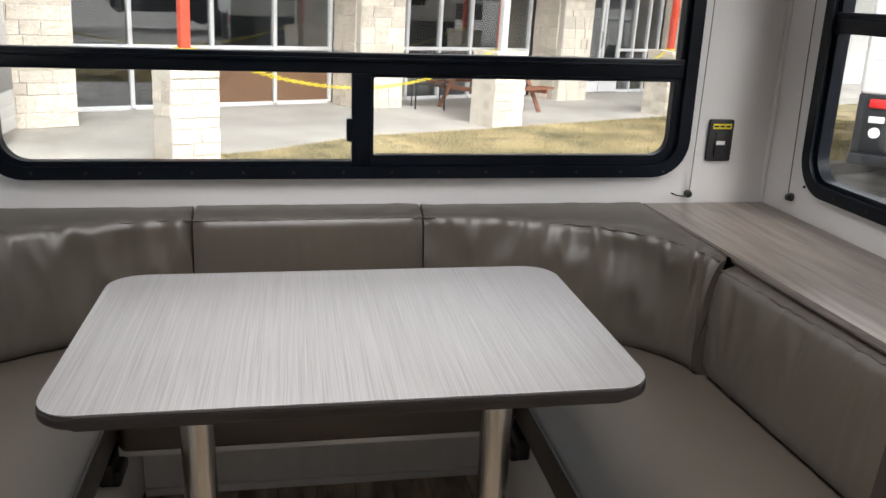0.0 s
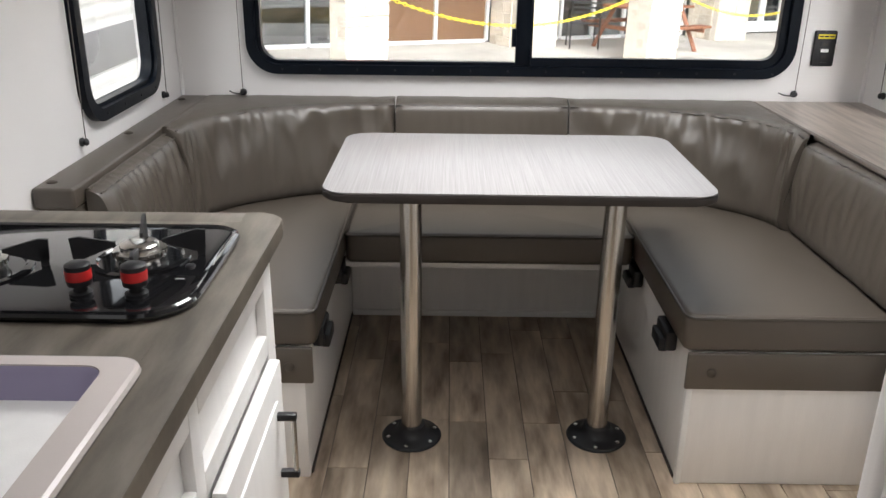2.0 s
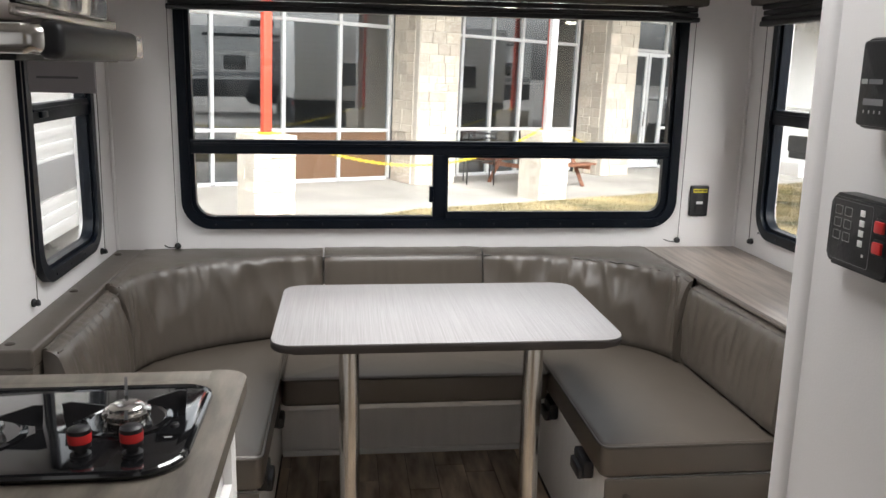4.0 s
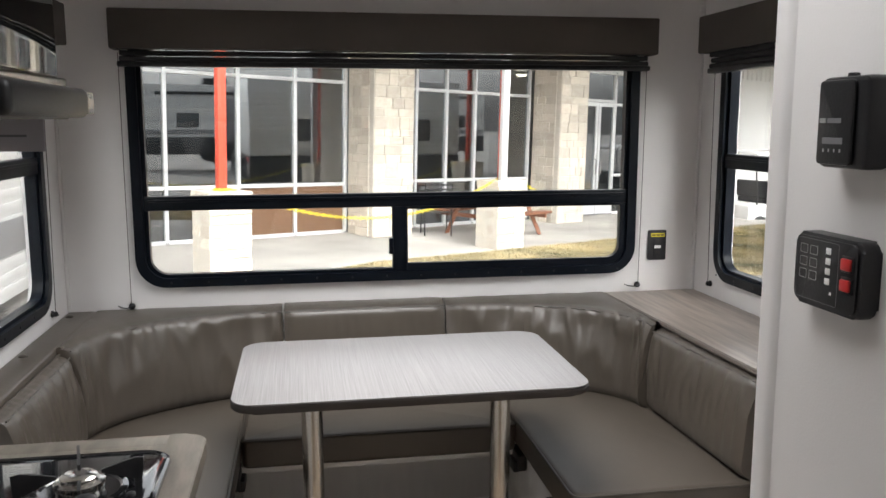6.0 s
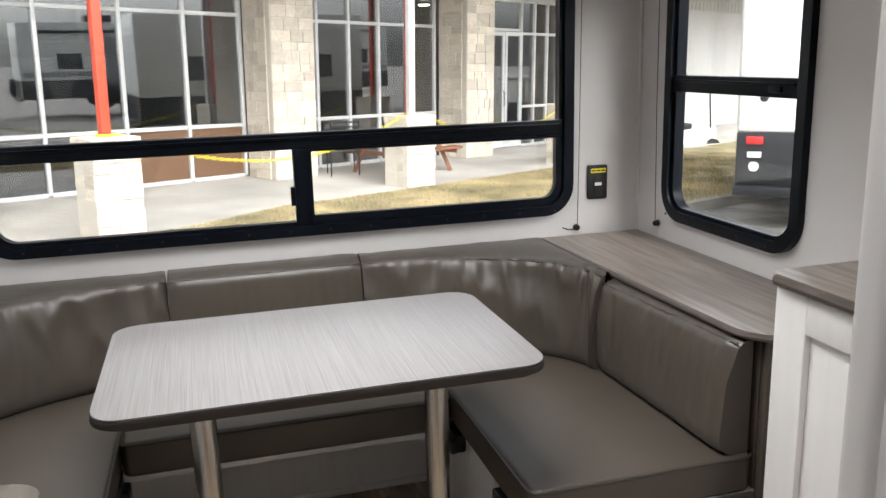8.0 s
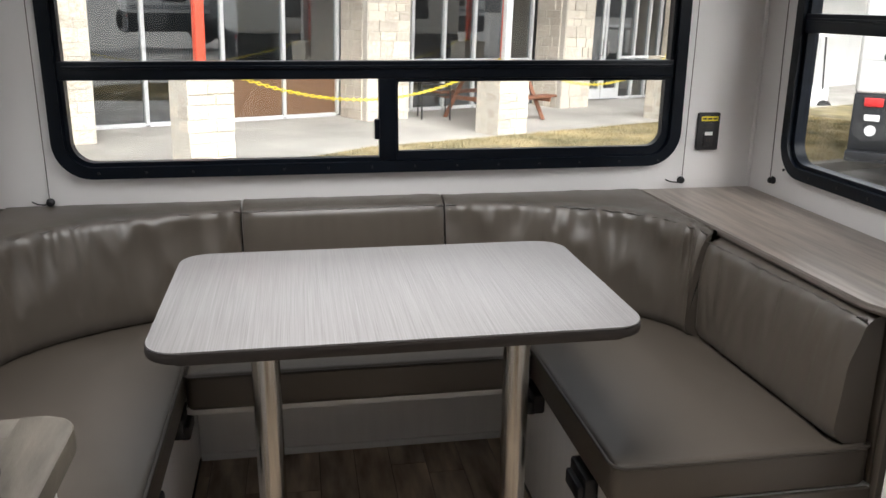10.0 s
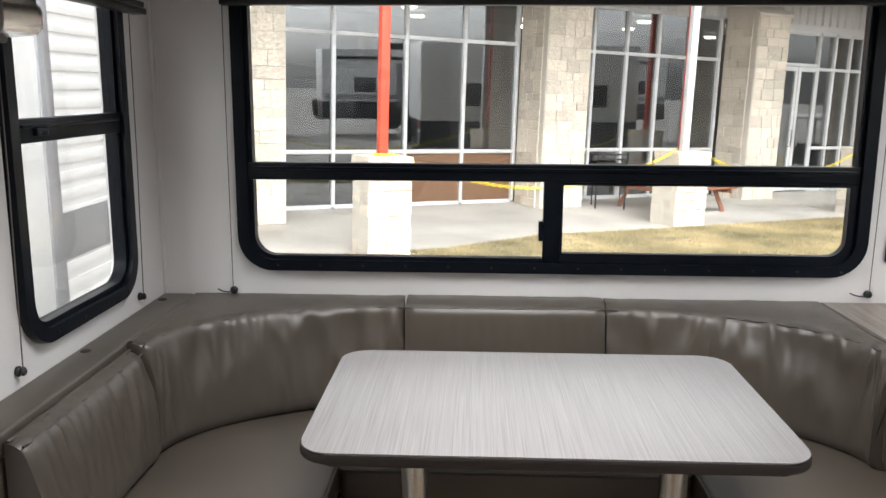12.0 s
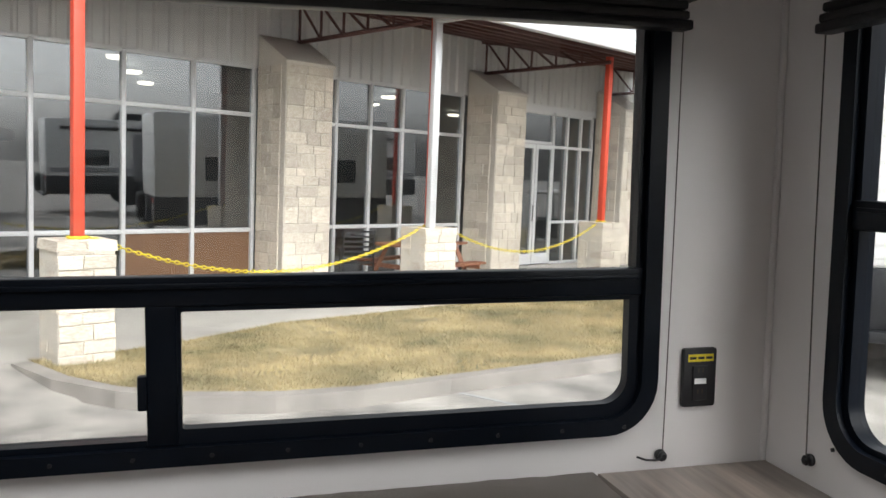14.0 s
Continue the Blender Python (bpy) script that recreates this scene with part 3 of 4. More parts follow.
drawer(-1.967, -1.577, 0.02, 0.572, 0.022, -1.647)
drawer(-2.497, -2.027, 0.02, 0.572, 0.022, -2.097)
ct = thing("galley_countertop", "grey-brown wood-look countertop with a rounded corner", "countertop")
cb = bmesh.new()
for x0, x1, y0, y1 in ((-0.983, -0.419, -2.044, -1.507), (-0.983, -0.419, -4.2, -2.373), (-0.983, -0.93, -2.373, -2.044)):
    box(x0, x1, y0, y1, CZ - 0.03, CZ, bm=cb)
part("slab", cb, COUNTER, ct)
part("front_strip", slab(rounded(-0.420, -0.346, -4.2, -1.452, (0.002, 0.002, 0.045, 0.002), 8), CZ - 0.031, CZ + 0.0004, 0.004), COUNTER, ct)
part("end_strip", box(-0.983, -0.415, -1.509, -1.452, CZ - 0.0312, CZ + 0.0002, 0.004), COUNTER, ct)

sink = thing("galley_sink", "cream moulded single-bowl sink set in the counter", "sink")
part("rim", ring((-0.955, -0.412, -2.380, -2.037), 0.03, (-0.90, -0.447, -2.338, -2.058), 0.025, CZ - 0.001, CZ + 0.013), SINK, sink)
part("rim_edge", tube([(x, y, CZ + 0.006) for x, y in rounded(-0.955, -0.412, -2.380, -2.037, 0.03)], 0.007, 8, True), SINK, sink)
bw = bmesh.new()
loops = []
for s, z in ((0, CZ + 0.012), (0.006, CZ + 0.004), (0.018, CZ - 0.21), (0.04, CZ - 0.24), (0.09, CZ - 0.244)):
    loops.append([bw.verts.new((x, y, z)) for x, y in rounded(-0.901 + s, -0.446 - s, -2.339 + s, -2.057 - s, 0.025 + s * 0.2)])
for a, b in zip(loops, loops[1:]):
    for i in range(len(a)):
        bw.faces.new((a[i], a[(i + 1) % len(a)], b[(i + 1) % len(a)], b[i]))
bw.faces.new(loops[-1])
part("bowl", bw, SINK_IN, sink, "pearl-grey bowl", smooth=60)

hob = thing("gas_cooktop", "black enamel two-burner gas cooktop with red knobs", "cooktop")
part("tray", slab(rounded(-0.93, -0.400, -1.920, -1.566, (0.03, 0.075, 0.05, 0.03), 8), CZ, CZ + 0.013, 0.006, seg=4), ENAMEL, hob, smooth=50)
part("rim", tube([(x, y, CZ + 0.009) for x, y in rounded(-0.929, -0.401, -1.919, -1.567, (0.03, 0.075, 0.05, 0.03), 8)], 0.007, 8, True), ENAMEL, hob)
HZ = CZ + 0.013
for bx, by in ((-0.522, -1.722), (-0.745, -1.775)):
    part("drip_ring", lathe([(0.075, 0), (0.075, 0.003), (0.066, 0.004), (0.062, 0.001)], 28, pose(bx, by, HZ)), ENAMEL, hob)
    bu = part("burner", lathe([(0.036, 0), (0.038, 0.006), (0.034, 0.008), (0.040, 0.010), (0.040, 0.018), (0.030, 0.020), (0.030, 0.026), (0.026, 0.029), (0.006, 0.030)], 28, pose(bx, by, HZ)), CHROME, hob, "bright steel burner")
    for k in range(20):
        a = radians(18 * k)
        part("port", box(-0.001, 0.001, 0.0385, 0.041, 0.0112, 0.0168), GROOVE, bu).matrix_local = pose(bx, by, HZ, 0, 0, 18 * k)
    for k in range(4):
        a = 14 + 90 * k
        own = bmesh.new()
        pr = [(0.034, 0.026), (0.082, 0.008), (0.098, 0.010), (0.100, 0.042), (0.086, 0.044), (0.034, 0.031)]
        lo = [own.verts.new((r, -0.0025, z)) for r, z in pr]
        hi = [own.verts.new((r, 0.0025, z)) for r, z in pr]
        own.faces.new(lo), own.faces.new(hi[::-1])
        for i in range(6):
            own.faces.new((lo[i], lo[(i + 1) % 6], hi[(i + 1) % 6], hi[i]))
        box(0.085, 0.097, -0.0025, 0.0025, 0.0, 0.03, bm=own)
        bmesh.ops.transform(own, matrix=pose(bx, by, HZ, 0, 0, a), verts=own.verts)
        part("grate_fin", own, GRATE, hob, "black steel grate fin")
for kx in (-0.558, -0.480):
    k = part("knob", lathe([(0.016, 0), (0.016, 0.006), (0.010, 0.008), (0.009, 0.016), (0.017, 0.018), (0.0175, 0.026)], 24, pose(kx, -1.860, HZ)), BLACK, hob)
    part("knob_band", lathe([(0.0177, 0.026), (0.018, 0.039), (0.0172, 0.041)], 24, pose(kx, -1.860, HZ)), RED, k, "red knob band")
    part("knob_cap", lathe([(0.0175, 0.0405), (0.0172, 0.047), (0.012, 0.050)], 24, pose(kx, -1.860, HZ)), BLACK, k)
part("igniter_print", box(-0.445, -0.432, -1.80, -1.797, HZ, HZ + 0.0006), PRINT, hob)
part("igniter", lathe([(0.008, 0), (0.007, 0.003), (0.004, 0.004)], 12, pose(-0.437, -1.75, HZ)), BLACK, hob)

hood = thing("range_hood", "steel range hood with a rounded edge and black underside", "range hood", pose(-0.07, 0, -0.033))
part("canopy", slab(rounded(-0.91, -0.425, -2.05, -1.53, (0.005, 0.03, 0.05, 0.005), 8), 1.468, 1.504, 0.012, seg=3), CHROME, hood, smooth=50)
part("underside", box(-0.90, -0.47, -2.03, -1.56, 1.460, 1.469, 0.003), BLACK, hood)
part("front_panel", box(-0.445, -0.412, -2.04, -1.66, 1.462, 1.508, 0.012, 3), BLACK, hood)
part("switch", box(-0.50, -0.47, -1.531, -1.524, 1.481, 1.492, 0.002), BLACK, hood)
mw = thing("microwave_oven", "beige built-in microwave oven above the hood", "microwave", pose(-0.025, 0, -0.033))
part("body", box(-0.955, -0.535, -2.05, -1.52, 1.512, 1.80, 0.03, 4), SINK, mw)
part("door_glass", box(-0.56, -0.528, -1.98, -1.56, 1.53, 1.77, 0.006), ENAMEL, mw)
part("trim_strip", box(-0.532, -0.522, -2.0, -1.535, 1.515, 1.53, 0.003), STEEL, mw)
part("side_vent", box(-0.95, -0.56, -1.528, -1.512, 1.53, 1.72, 0.004), ENAMEL, mw)
wc = thing("overhead_cabinet", "white overhead cabinet above the microwave", "cabinet")
part("body", box(-0.983, -0.60, -4.2, -1.50, 1.805, CEIL - 0.003, 0.004), CABINET, wc)
tag = thing("hanging_card", "grey printed card hanging from the range hood", "card", pose(-0.645, -1.54, 1.427, 0, 0, -8))
part("card", box(-0.06, 0.06, -0.001, 0.001, -0.055, 0.0), PAPER, tag)
part("print", box(-0.045, 0.03, -0.002, -0.001, -0.03, -0.026), GREY, tag)

# ---- partition with thermostat and monitor panel ----
PX = 0.476
pt = structure("wall_partition", box(PX, PX + 0.04, YB, -2.09, FLOOR, CEIL), WALL, "white partition wall with a rounded edge trim")
structure("trim", slab(rounded(PX - 0.008, PX + 0.048, -2.10, -2.052, 0.016, 6), FLOOR, CEIL), WALL, "white rounded edge trim of the partition")
structure("wall_partition_end", box(PX + 0.05, XR, -2.10, -2.065, FLOOR, CEIL), WALL, "plain white wall closing the cabinet bay")
SIDE = Matrix(((0, 0, -0.9, PX), (-0.9, 0, 0, -0.274), (0, 0.9, 0, 0.080), (0, 0, 0, 1)))
SIDE_T = SIDE @ Matrix.Translation((0.016, 0.020, 0))
th = thing("thermostat", "black plastic furnace thermostat on the partition", "thermostat", SIDE_T)
part("body", slab(rounded(2.128, 2.222, 1.412, 1.525, 0.008, 4), 0, 0.034, 0.006), BLACK, th)
part("cover", slab(rounded(2.132, 2.20, 1.416, 1.521, 0.006, 4), 0.034, 0.040, 0.003), BLACK, th)
part("scale", box(2.145, 2.185, 1.442, 1.450, 0.0398, 0.0406), GREY, th)
part("logo_plate", box(2.138, 2.150, 1.468, 1.474, 0.0398, 0.0408), PRINT, th)
part("logo_plate", box(2.153, 2.180, 1.468, 1.474, 0.0398, 0.0406), GREY, th)
part("lever", box(2.160, 2.168, 1.520, 1.530, 0.008, 0.022, 0.002), BLACK, th)
for i in range(4):
    part("tick", box(2.147 + i * 0.011, 2.149 + i * 0.011, 1.432, 1.436, 0.0398, 0.0406), PRINT, th)
mo = thing("monitor_panel", "black tank monitor panel with two red switches", "control panel", SIDE @ pose(2.168, 1.295, 0) @ Matrix.Diagonal((0.90, 0.94, 1, 1)) @ pose(-2.185, -1.29, 0))
part("body", slab(rounded(2.108, 2.262, 1.238, 1.342, 0.014, 5), 0, 0.026, 0.006), BLACK, mo)
part("face", slab(rounded(2.112, 2.255, 1.243, 1.337, 0.010, 5), 0.026, 0.029, 0.002), BLACK, mo)
for i in range(2):
    for j in range(3):
        part("button_outline", ring((2.124 + i * 0.024, 2.142 + i * 0.024, 1.276 + j * 0.018, 1.289 + j * 0.018), 0.002, (2.1248 + i * 0.024, 2.1412 + i * 0.024, 1.2768 + j * 0.018, 1.2882 + j * 0.018), 0.0015, 0.0285, 0.0295), PRINT, mo)
for j in range(4):
    part("indicator", box(2.186, 2.197, 1.275 + j * 0.014, 1.284 + j * 0.014, 0.0285, 0.0298, 0.0005), WHITE, mo, "white indicator")
for z in (1.302, 1.274):
    part("switch_bezel", box(2.224, 2.250, z - 0.003, z + 0.019, 0.0285, 0.031, 0.001), BLACK, mo)
    part("switch", box(2.227, 2.247, z, z + 0.016, 0.030, 0.035, 0.002), RED, mo, "red rocker switch")
part("indicator", box(2.199, 2.203, 1.262, 1.266, 0.0285, 0.0298), WHITE, mo)
part("outline", ring((2.117, 2.215, 1.247, 1.334), 0.004, (2.1177, 2.2143, 1.2477, 1.3333), 0.0035, 0.0285, 0.0293), GREY, mo)

sc = thing("side_cabinet", "white shaker side cabinet with a brown laminate top", "cabinet")
part("body", box(1.075, 1.39, -2.05, -1.205, FLOOR, 0.895, 0.003), CABINET, sc)
part("stile", box(1.058, 1.0755, -1.305, -1.21, FLOOR, 0.89, 0.003), CABINET, sc)
part("rail", box(1.058, 1.0755, -1.97, -1.305, 0.81, 0.89, 0.003), CABINET, sc)
part("stile", box(1.058, 1.0755, -2.05, -1.97, FLOOR, 0.89, 0.003), CABINET, sc)
part("top", slab(rounded(1.047, 1.396, -2.06, -1.192, (0.003, 0.003, 0.003, 0.03), 6), 0.896, 0.92, 0.004), SHELF, sc, "brown laminate top")
part("edge_band", tube([(1.048, -2.05, 0.908), (1.048, -1.222, 0.908)], 0.0122, 8), SHELF_EDGE, sc)

# ---- outside: the trailer stands a little out of level, so the yard has a frame of its own ----
OUT = Matrix.Translation((0, 0, -0.485)) @ pose(0, 0, 0, 0, 0, 29.81) @ pose(0, 0, 0, 0, 1.47, 0) @ pose(0, 0, 0, 0.6, 0, 0)
ROAD = -0.13


def grid_sheet(x0, x1, y0, y1, nx, ny, height):
    bm = bmesh.new()
    v = [[bm.verts.new((x0 + (x1 - x0) * i / nx, y0 + (y1 - y0) * j / ny, 0)) for j in range(ny + 1)] for i in range(nx + 1)]
    for row in v:
        for p in row:
            p.co.z = height(p.co.x, p.co.y)
    for i in range(nx):
        for j in range(ny):
            bm.faces.new((v[i][j], v[i + 1][j], v[i + 1][j + 1], v[i][j + 1]))
    return bm


solid("ground", grid_sheet(-900, 900, -900, 900, 20, 20, lambda x, y: ROAD), ASPHALT, "wide worn concrete yard reaching the horizon", "ground", OUT, kind="structure")
apron = solid("pavement", slab([(-12, 6.55), (2.3, 6.55), (2.7, 6.5), (3.3, 6.5), (5.0, 6.98), (7, 6.9), (40, 6.9), (40, 10.3), (-12, 10.3)], ROAD - 0.1, 0), CONCRETE, "pale concrete walkway under the canopy", "pavement", OUT, kind="structure")
ramp = bmesh.new()
q = [ramp.verts.new(p) for p in ((-12, 4.9, ROAD - 0.02), (2.05, 4.9, ROAD - 0.02), (2.05, 6.56, -0.002), (-12, 6.56, -0.002))]
ramp.faces.new(q)
solid("ramp", ramp, ASPHALT, "sloped pale concrete ramp up to the walkway", "pavement", OUT, kind="structure")
KL = [(2.02, 6.52), (2.1, 5.75), (2.3, 5.2), (2.65, 4.75), (3.25, 4.33), (3.95, 4.07), (4.9, 3.92), (7.1, 3.55), (12, 2.9), (30, 0.6)]
OFF = [(a - 0.16, b - 0.03) if i < 2 else (a - 0.09, b - 0.13) for i, (a, b) in enumerate(KL)]
kb = bmesh.new()
for i in range(len(KL) - 1):
    a, b, c, d = KL[i], KL[i + 1], OFF[i + 1], OFF[i]
    lo = [kb.verts.new((*p, ROAD - 0.05)) for p in (a, b, c, d)]
    hi = [kb.verts.new((*p, 0.015)) for p in (a, b, c, d)]
    kb.faces.new(hi)
    for j in range(4):
        kb.faces.new((lo[j], lo[(j + 1) % 4], hi[(j + 1) % 4], hi[j]))
bmesh.ops.remove_doubles(kb, verts=kb.verts, dist=0.0001)
solid("kerb", kb, KERB, "weathered concrete kerb round the grass island", "kerb", OUT, kind="structure")
solid("lawn_soil", slab(KL + [(40, 0), (40, 6.95), (7, 6.93), (5.0, 7.0), (3.3, 6.52), (2.7, 6.52)], ROAD - 0.1, 0.008), TURF, "dry yellow-green turf inside the kerb", "lawn", OUT, kind="structure")
solid("road_line", box(-0.025, 0.025, 0, 2.1, 0, 0.004, 0), PRINT, "thin white painted parking line", "marking", OUT @ pose(5.15, 2.35, ROAD, 0, 0, 12), kind="structure")


def inside(x, y, poly):
    hit, j = False, len(poly) - 1
    for i in range(len(poly)):
        (xi, yi), (xj, yj) = poly[i], poly[j]
        if (yi > y) != (yj > y) and x < (xj - xi) * (y - yi) / (yj - yi) + xi:
            hit = not hit
        j = i
    return hit


LAWN = KL + [(40, 0), (40, 6.95), (7, 6.9), (5.0, 6.95), (3.3, 6.5), (2.7, 6.5)]
rng = random.Random(5)
verts, faces = [], []
while len(faces) < 60000:
    x = 2.0 + 13 * rng.random() ** 1.4
    y = rng.uniform(2.2, 7.0)
    if not inside(x, y, LAWN) or noise.noise(Vector((x * 1.7, y * 1.7, 3))) < -0.35 and rng.random() < 0.8:
        continue
    h, w, a = rng.uniform(0.02, 0.05), rng.uniform(0.004, 0.008), rng.uniform(0, 6.28)
    lean = rng.uniform(0, 0.04)
    k = len(verts)
    verts += [(x - w * math.cos(a), y - w * math.sin(a), 0.006), (x + w * math.cos(a), y + w * math.sin(a), 0.006), (x + lean * math.sin(a), y + lean * math.cos(a), 0.008 + h)]
    faces.append((k, k + 1, k + 2))
gm = bpy.data.meshes.new("grass")
gm.from_pydata(verts, [], faces)
gm.materials.append(GRASS)
gr = tagged(new("grass", gm), "short dry yellow and green grass", "grass", kind="stuff")
gr.matrix_world = OUT

# ---- showroom building ----
shop = thing("showroom_building", "showroom with stone pillars, tall glazing and ribbed steel siding", "building", OUT)
FV = 10.0
sd = bmesh.new()
ribs = []
u = -8.0
while u < 32:
    for du, dv in ((0, 0), (0.10, 0), (0.13, -0.035), (0.17, -0.035), (0.20, 0)):
        ribs.append((u + du, FV - 0.02 + dv))
    u += 0.23
lo = [sd.verts.new((a, b, 3.42)) for a, b in ribs]
hi = [sd.verts.new((a, b, 4.6)) for a, b in ribs]
for i in range(len(ribs) - 1):
    sd.faces.new((lo[i], lo[i + 1], hi[i + 1], hi[i]))
part("siding", sd, SIDING, shop, "grey ribbed steel siding", smooth=None)
part("upper_wall", box(-8, 32, FV + 0.01, FV + 0.2, 3.40, 4.67), SIDING, shop)
for a, b in ((-8, 1.2), (16.2, 32)):
    part("wall", box(a, b, FV, FV + 0.2, 0, 3.4), SIDING, shop)
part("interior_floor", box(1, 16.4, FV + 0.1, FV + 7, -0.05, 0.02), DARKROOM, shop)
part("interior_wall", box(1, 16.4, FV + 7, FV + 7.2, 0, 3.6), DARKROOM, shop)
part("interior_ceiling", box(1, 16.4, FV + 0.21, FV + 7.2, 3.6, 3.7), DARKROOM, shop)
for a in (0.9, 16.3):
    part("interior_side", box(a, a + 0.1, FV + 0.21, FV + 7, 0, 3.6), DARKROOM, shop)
for i in range(14):
    part("ceiling_lamp", lathe([(0.16, 0), (0.14, -0.05), (0.05, -0.06)], 12, pose(1.8 + 1.05 * i, FV + 1.2 + (i * 37 % 11) * 0.45, 3.5)), LAMPGLOW, shop)


def glazing(us, ws, tan=()):
    for i, (a, b) in enumerate(zip(us, us[1:])):
        for j, (c, d) in enumerate(zip(ws, ws[1:])):
            solidp = (i, j) in tan
            p = part("pane", box(a + 0.02, b - 0.02, FV + 0.05, FV + 0.06, c + 0.02, d - 0.02), TAN if solidp else SHOPGLASS, shop, "brown solid panel" if solidp else "")
            if not solidp:
                p.visible_shadow = False
    for a in us:
        part("mullion", box(a - 0.03, a + 0.03, FV, FV + 0.10, ws[0], ws[-1], 0.004), ALU, shop)
    for i, (a, b) in enumerate(zip(us, us[1:])):
        for c in ws:
            part("transom", box(a + 0.03, b - 0.03, FV + 0.005, FV + 0.095, c - 0.03, c + 0.03, 0.004), ALU, shop)


glazing((1.95, 3.16, 4.37, 5.41, 6.42), (0.03, 0.88, 2.66, 3.39), ((2, 0), (3, 0)))
glazing((7.28, 8.0, 8.74, 9.48, 10.22, 11.0), (0.03, 0.9, 2.62, 3.39))
glazing((11.9, 12.6), (0.03, 0.88, 2.6, 3.25))
glazing((13.82, 14.3, 14.78, 15.2), (0.03, 0.92, 2.55, 3.25))
glazing((12.66, 13.80), (2.62, 3.25))
part("lintel", box(11.9, 16.2, FV + 0.012, FV + 0.15, 3.28, 3.42), ALU, shop)
for a, b, hx in ((12.64, 13.22, 13.14), (13.24, 13.82, 13.32)):
    d = part("door", ring((a, b, 0.03, 2.58), 0.005, (a + 0.075, b - 0.075, 0.25, 2.49), 0.005, 0, 0.06, Matrix(((1, 0, 0, 0), (0, 0, 1, FV), (0, 1, 0, 0), (0, 0, 0, 1)))), ALU, shop, "white aluminium glass door")
    g = part("pane", box(a + 0.07, b - 0.07, FV + 0.03, FV + 0.04, 0.24, 2.5), SHOPGLASS, d)
    g.visible_shadow = False
    part("handle", tube([(hx, FV, 0.95), (hx, FV - 0.06, 0.97), (hx, FV - 0.06, 1.28), (hx, FV, 1.30)], 0.012, 6), STEEL, d)

# stone: blocks share a few meshes and differ by size and place
rs = random.Random(11)


def rough_block(seed):
    r = random.Random(seed)
    bm = bmesh.new()
    bmesh.ops.create_cube(bm, size=1)
    bmesh.ops.bevel(bm, geom=bm.edges[:], offset=0.045, segments=1, affect="EDGES")
    for v in bm.verts:
        v.co += Vector((r.uniform(-1, 1), r.uniform(-1, 1), r.uniform(-1, 1))) * 0.03
    return mesh_of("stone", bm, STONE)


BLOCKS = [rough_block(i) for i in range(6)]


def stone(parent, c, size):
    ob = new("stone", rs.choice(BLOCKS))
    ob.parent = parent
    ob.location = c
    ob.scale = size
    return ob


def courses(parent, u0, u1, v0, v1, top, lo, hi, side_depth=0.08, proud=0.02, mean=0.26):
    """Stones laid in uneven courses on the front and both flanks of a pillar."""
    w = 0.0
    while w < top - 0.05:
        h = min(rs.uniform(lo, hi), top - w)
        if top - w - h < lo * 0.6:
            h = top - w
        a = u0
        while a < u1 - 0.01:
            d = min(rs.uniform(0.6, 1.5) * mean, u1 - a)
            if u1 - a - d < mean * 0.4:
                d = u1 - a
            stone(parent, (a + d / 2, v0 + 0.05, w + h / 2), (d - 0.007, 0.14 + rs.uniform(0, proud), h - 0.007))
            a += d
        for uu, s in ((u0, 1), (u1, -1)):
            a = v0 + 0.11
            while a < v1 - 0.01:
                d = min(rs.uniform(0.6, 1.5) * mean, v1 - a)
                if v1 - a - d < mean * 0.4:
                    d = v1 - a
                stone(parent, (uu + s * 0.04, a + d / 2, w + h / 2), (0.12 + rs.uniform(0, proud), d - 0.007, h - 0.007))
                a += d
        w += h


def pillar(u0, u1, v0, base=0.0, top=3.4):
    p = thing("stone_pillar", "tall cream limestone pillar with a sloped stone cap", "pillar", OUT, group="showroom stone pillars")
    core = bmesh.new()
    prof = [(v0 - 0.008, base), (v0 - 0.008, top), (FV - 0.04, top + 0.42), (FV - 0.04, base)]
    a = [core.verts.new((u0 - 0.008, v, w)) for v, w in prof]
    b = [core.verts.new((u1 + 0.008, v, w)) for v, w in prof]
    core.faces.new(a), core.faces.new(b[::-1])
    for i in range(4):
        core.faces.new((a[i], a[(i + 1) % 4], b[(i + 1) % 4], b[i]))
    part("core", core, MORTAR, p)
    courses(p, u0, u1, v0, FV - 0.05, top, 0.12, 0.26)
    cap = box(u0 - 0.03, u1 + 0.03, -0.03, math.hypot(FV - 0.04 - v0, 0.42) + 0.0, 0, 0.06, 0.01)
    part("cap", cap, MORTAR, p).matrix_local = pose(0, v0, top + 0.01, math.degrees(math.atan2(0.42, FV - 0.04 - v0)), 0, 0)
    return p


pillar(0.7, 2.05, 8.85)
pillar(6.46, 7.30, 9.2)
pillar(11.08, 11.90, 9.2)
pillar(15.25, 16.05, 9.2)


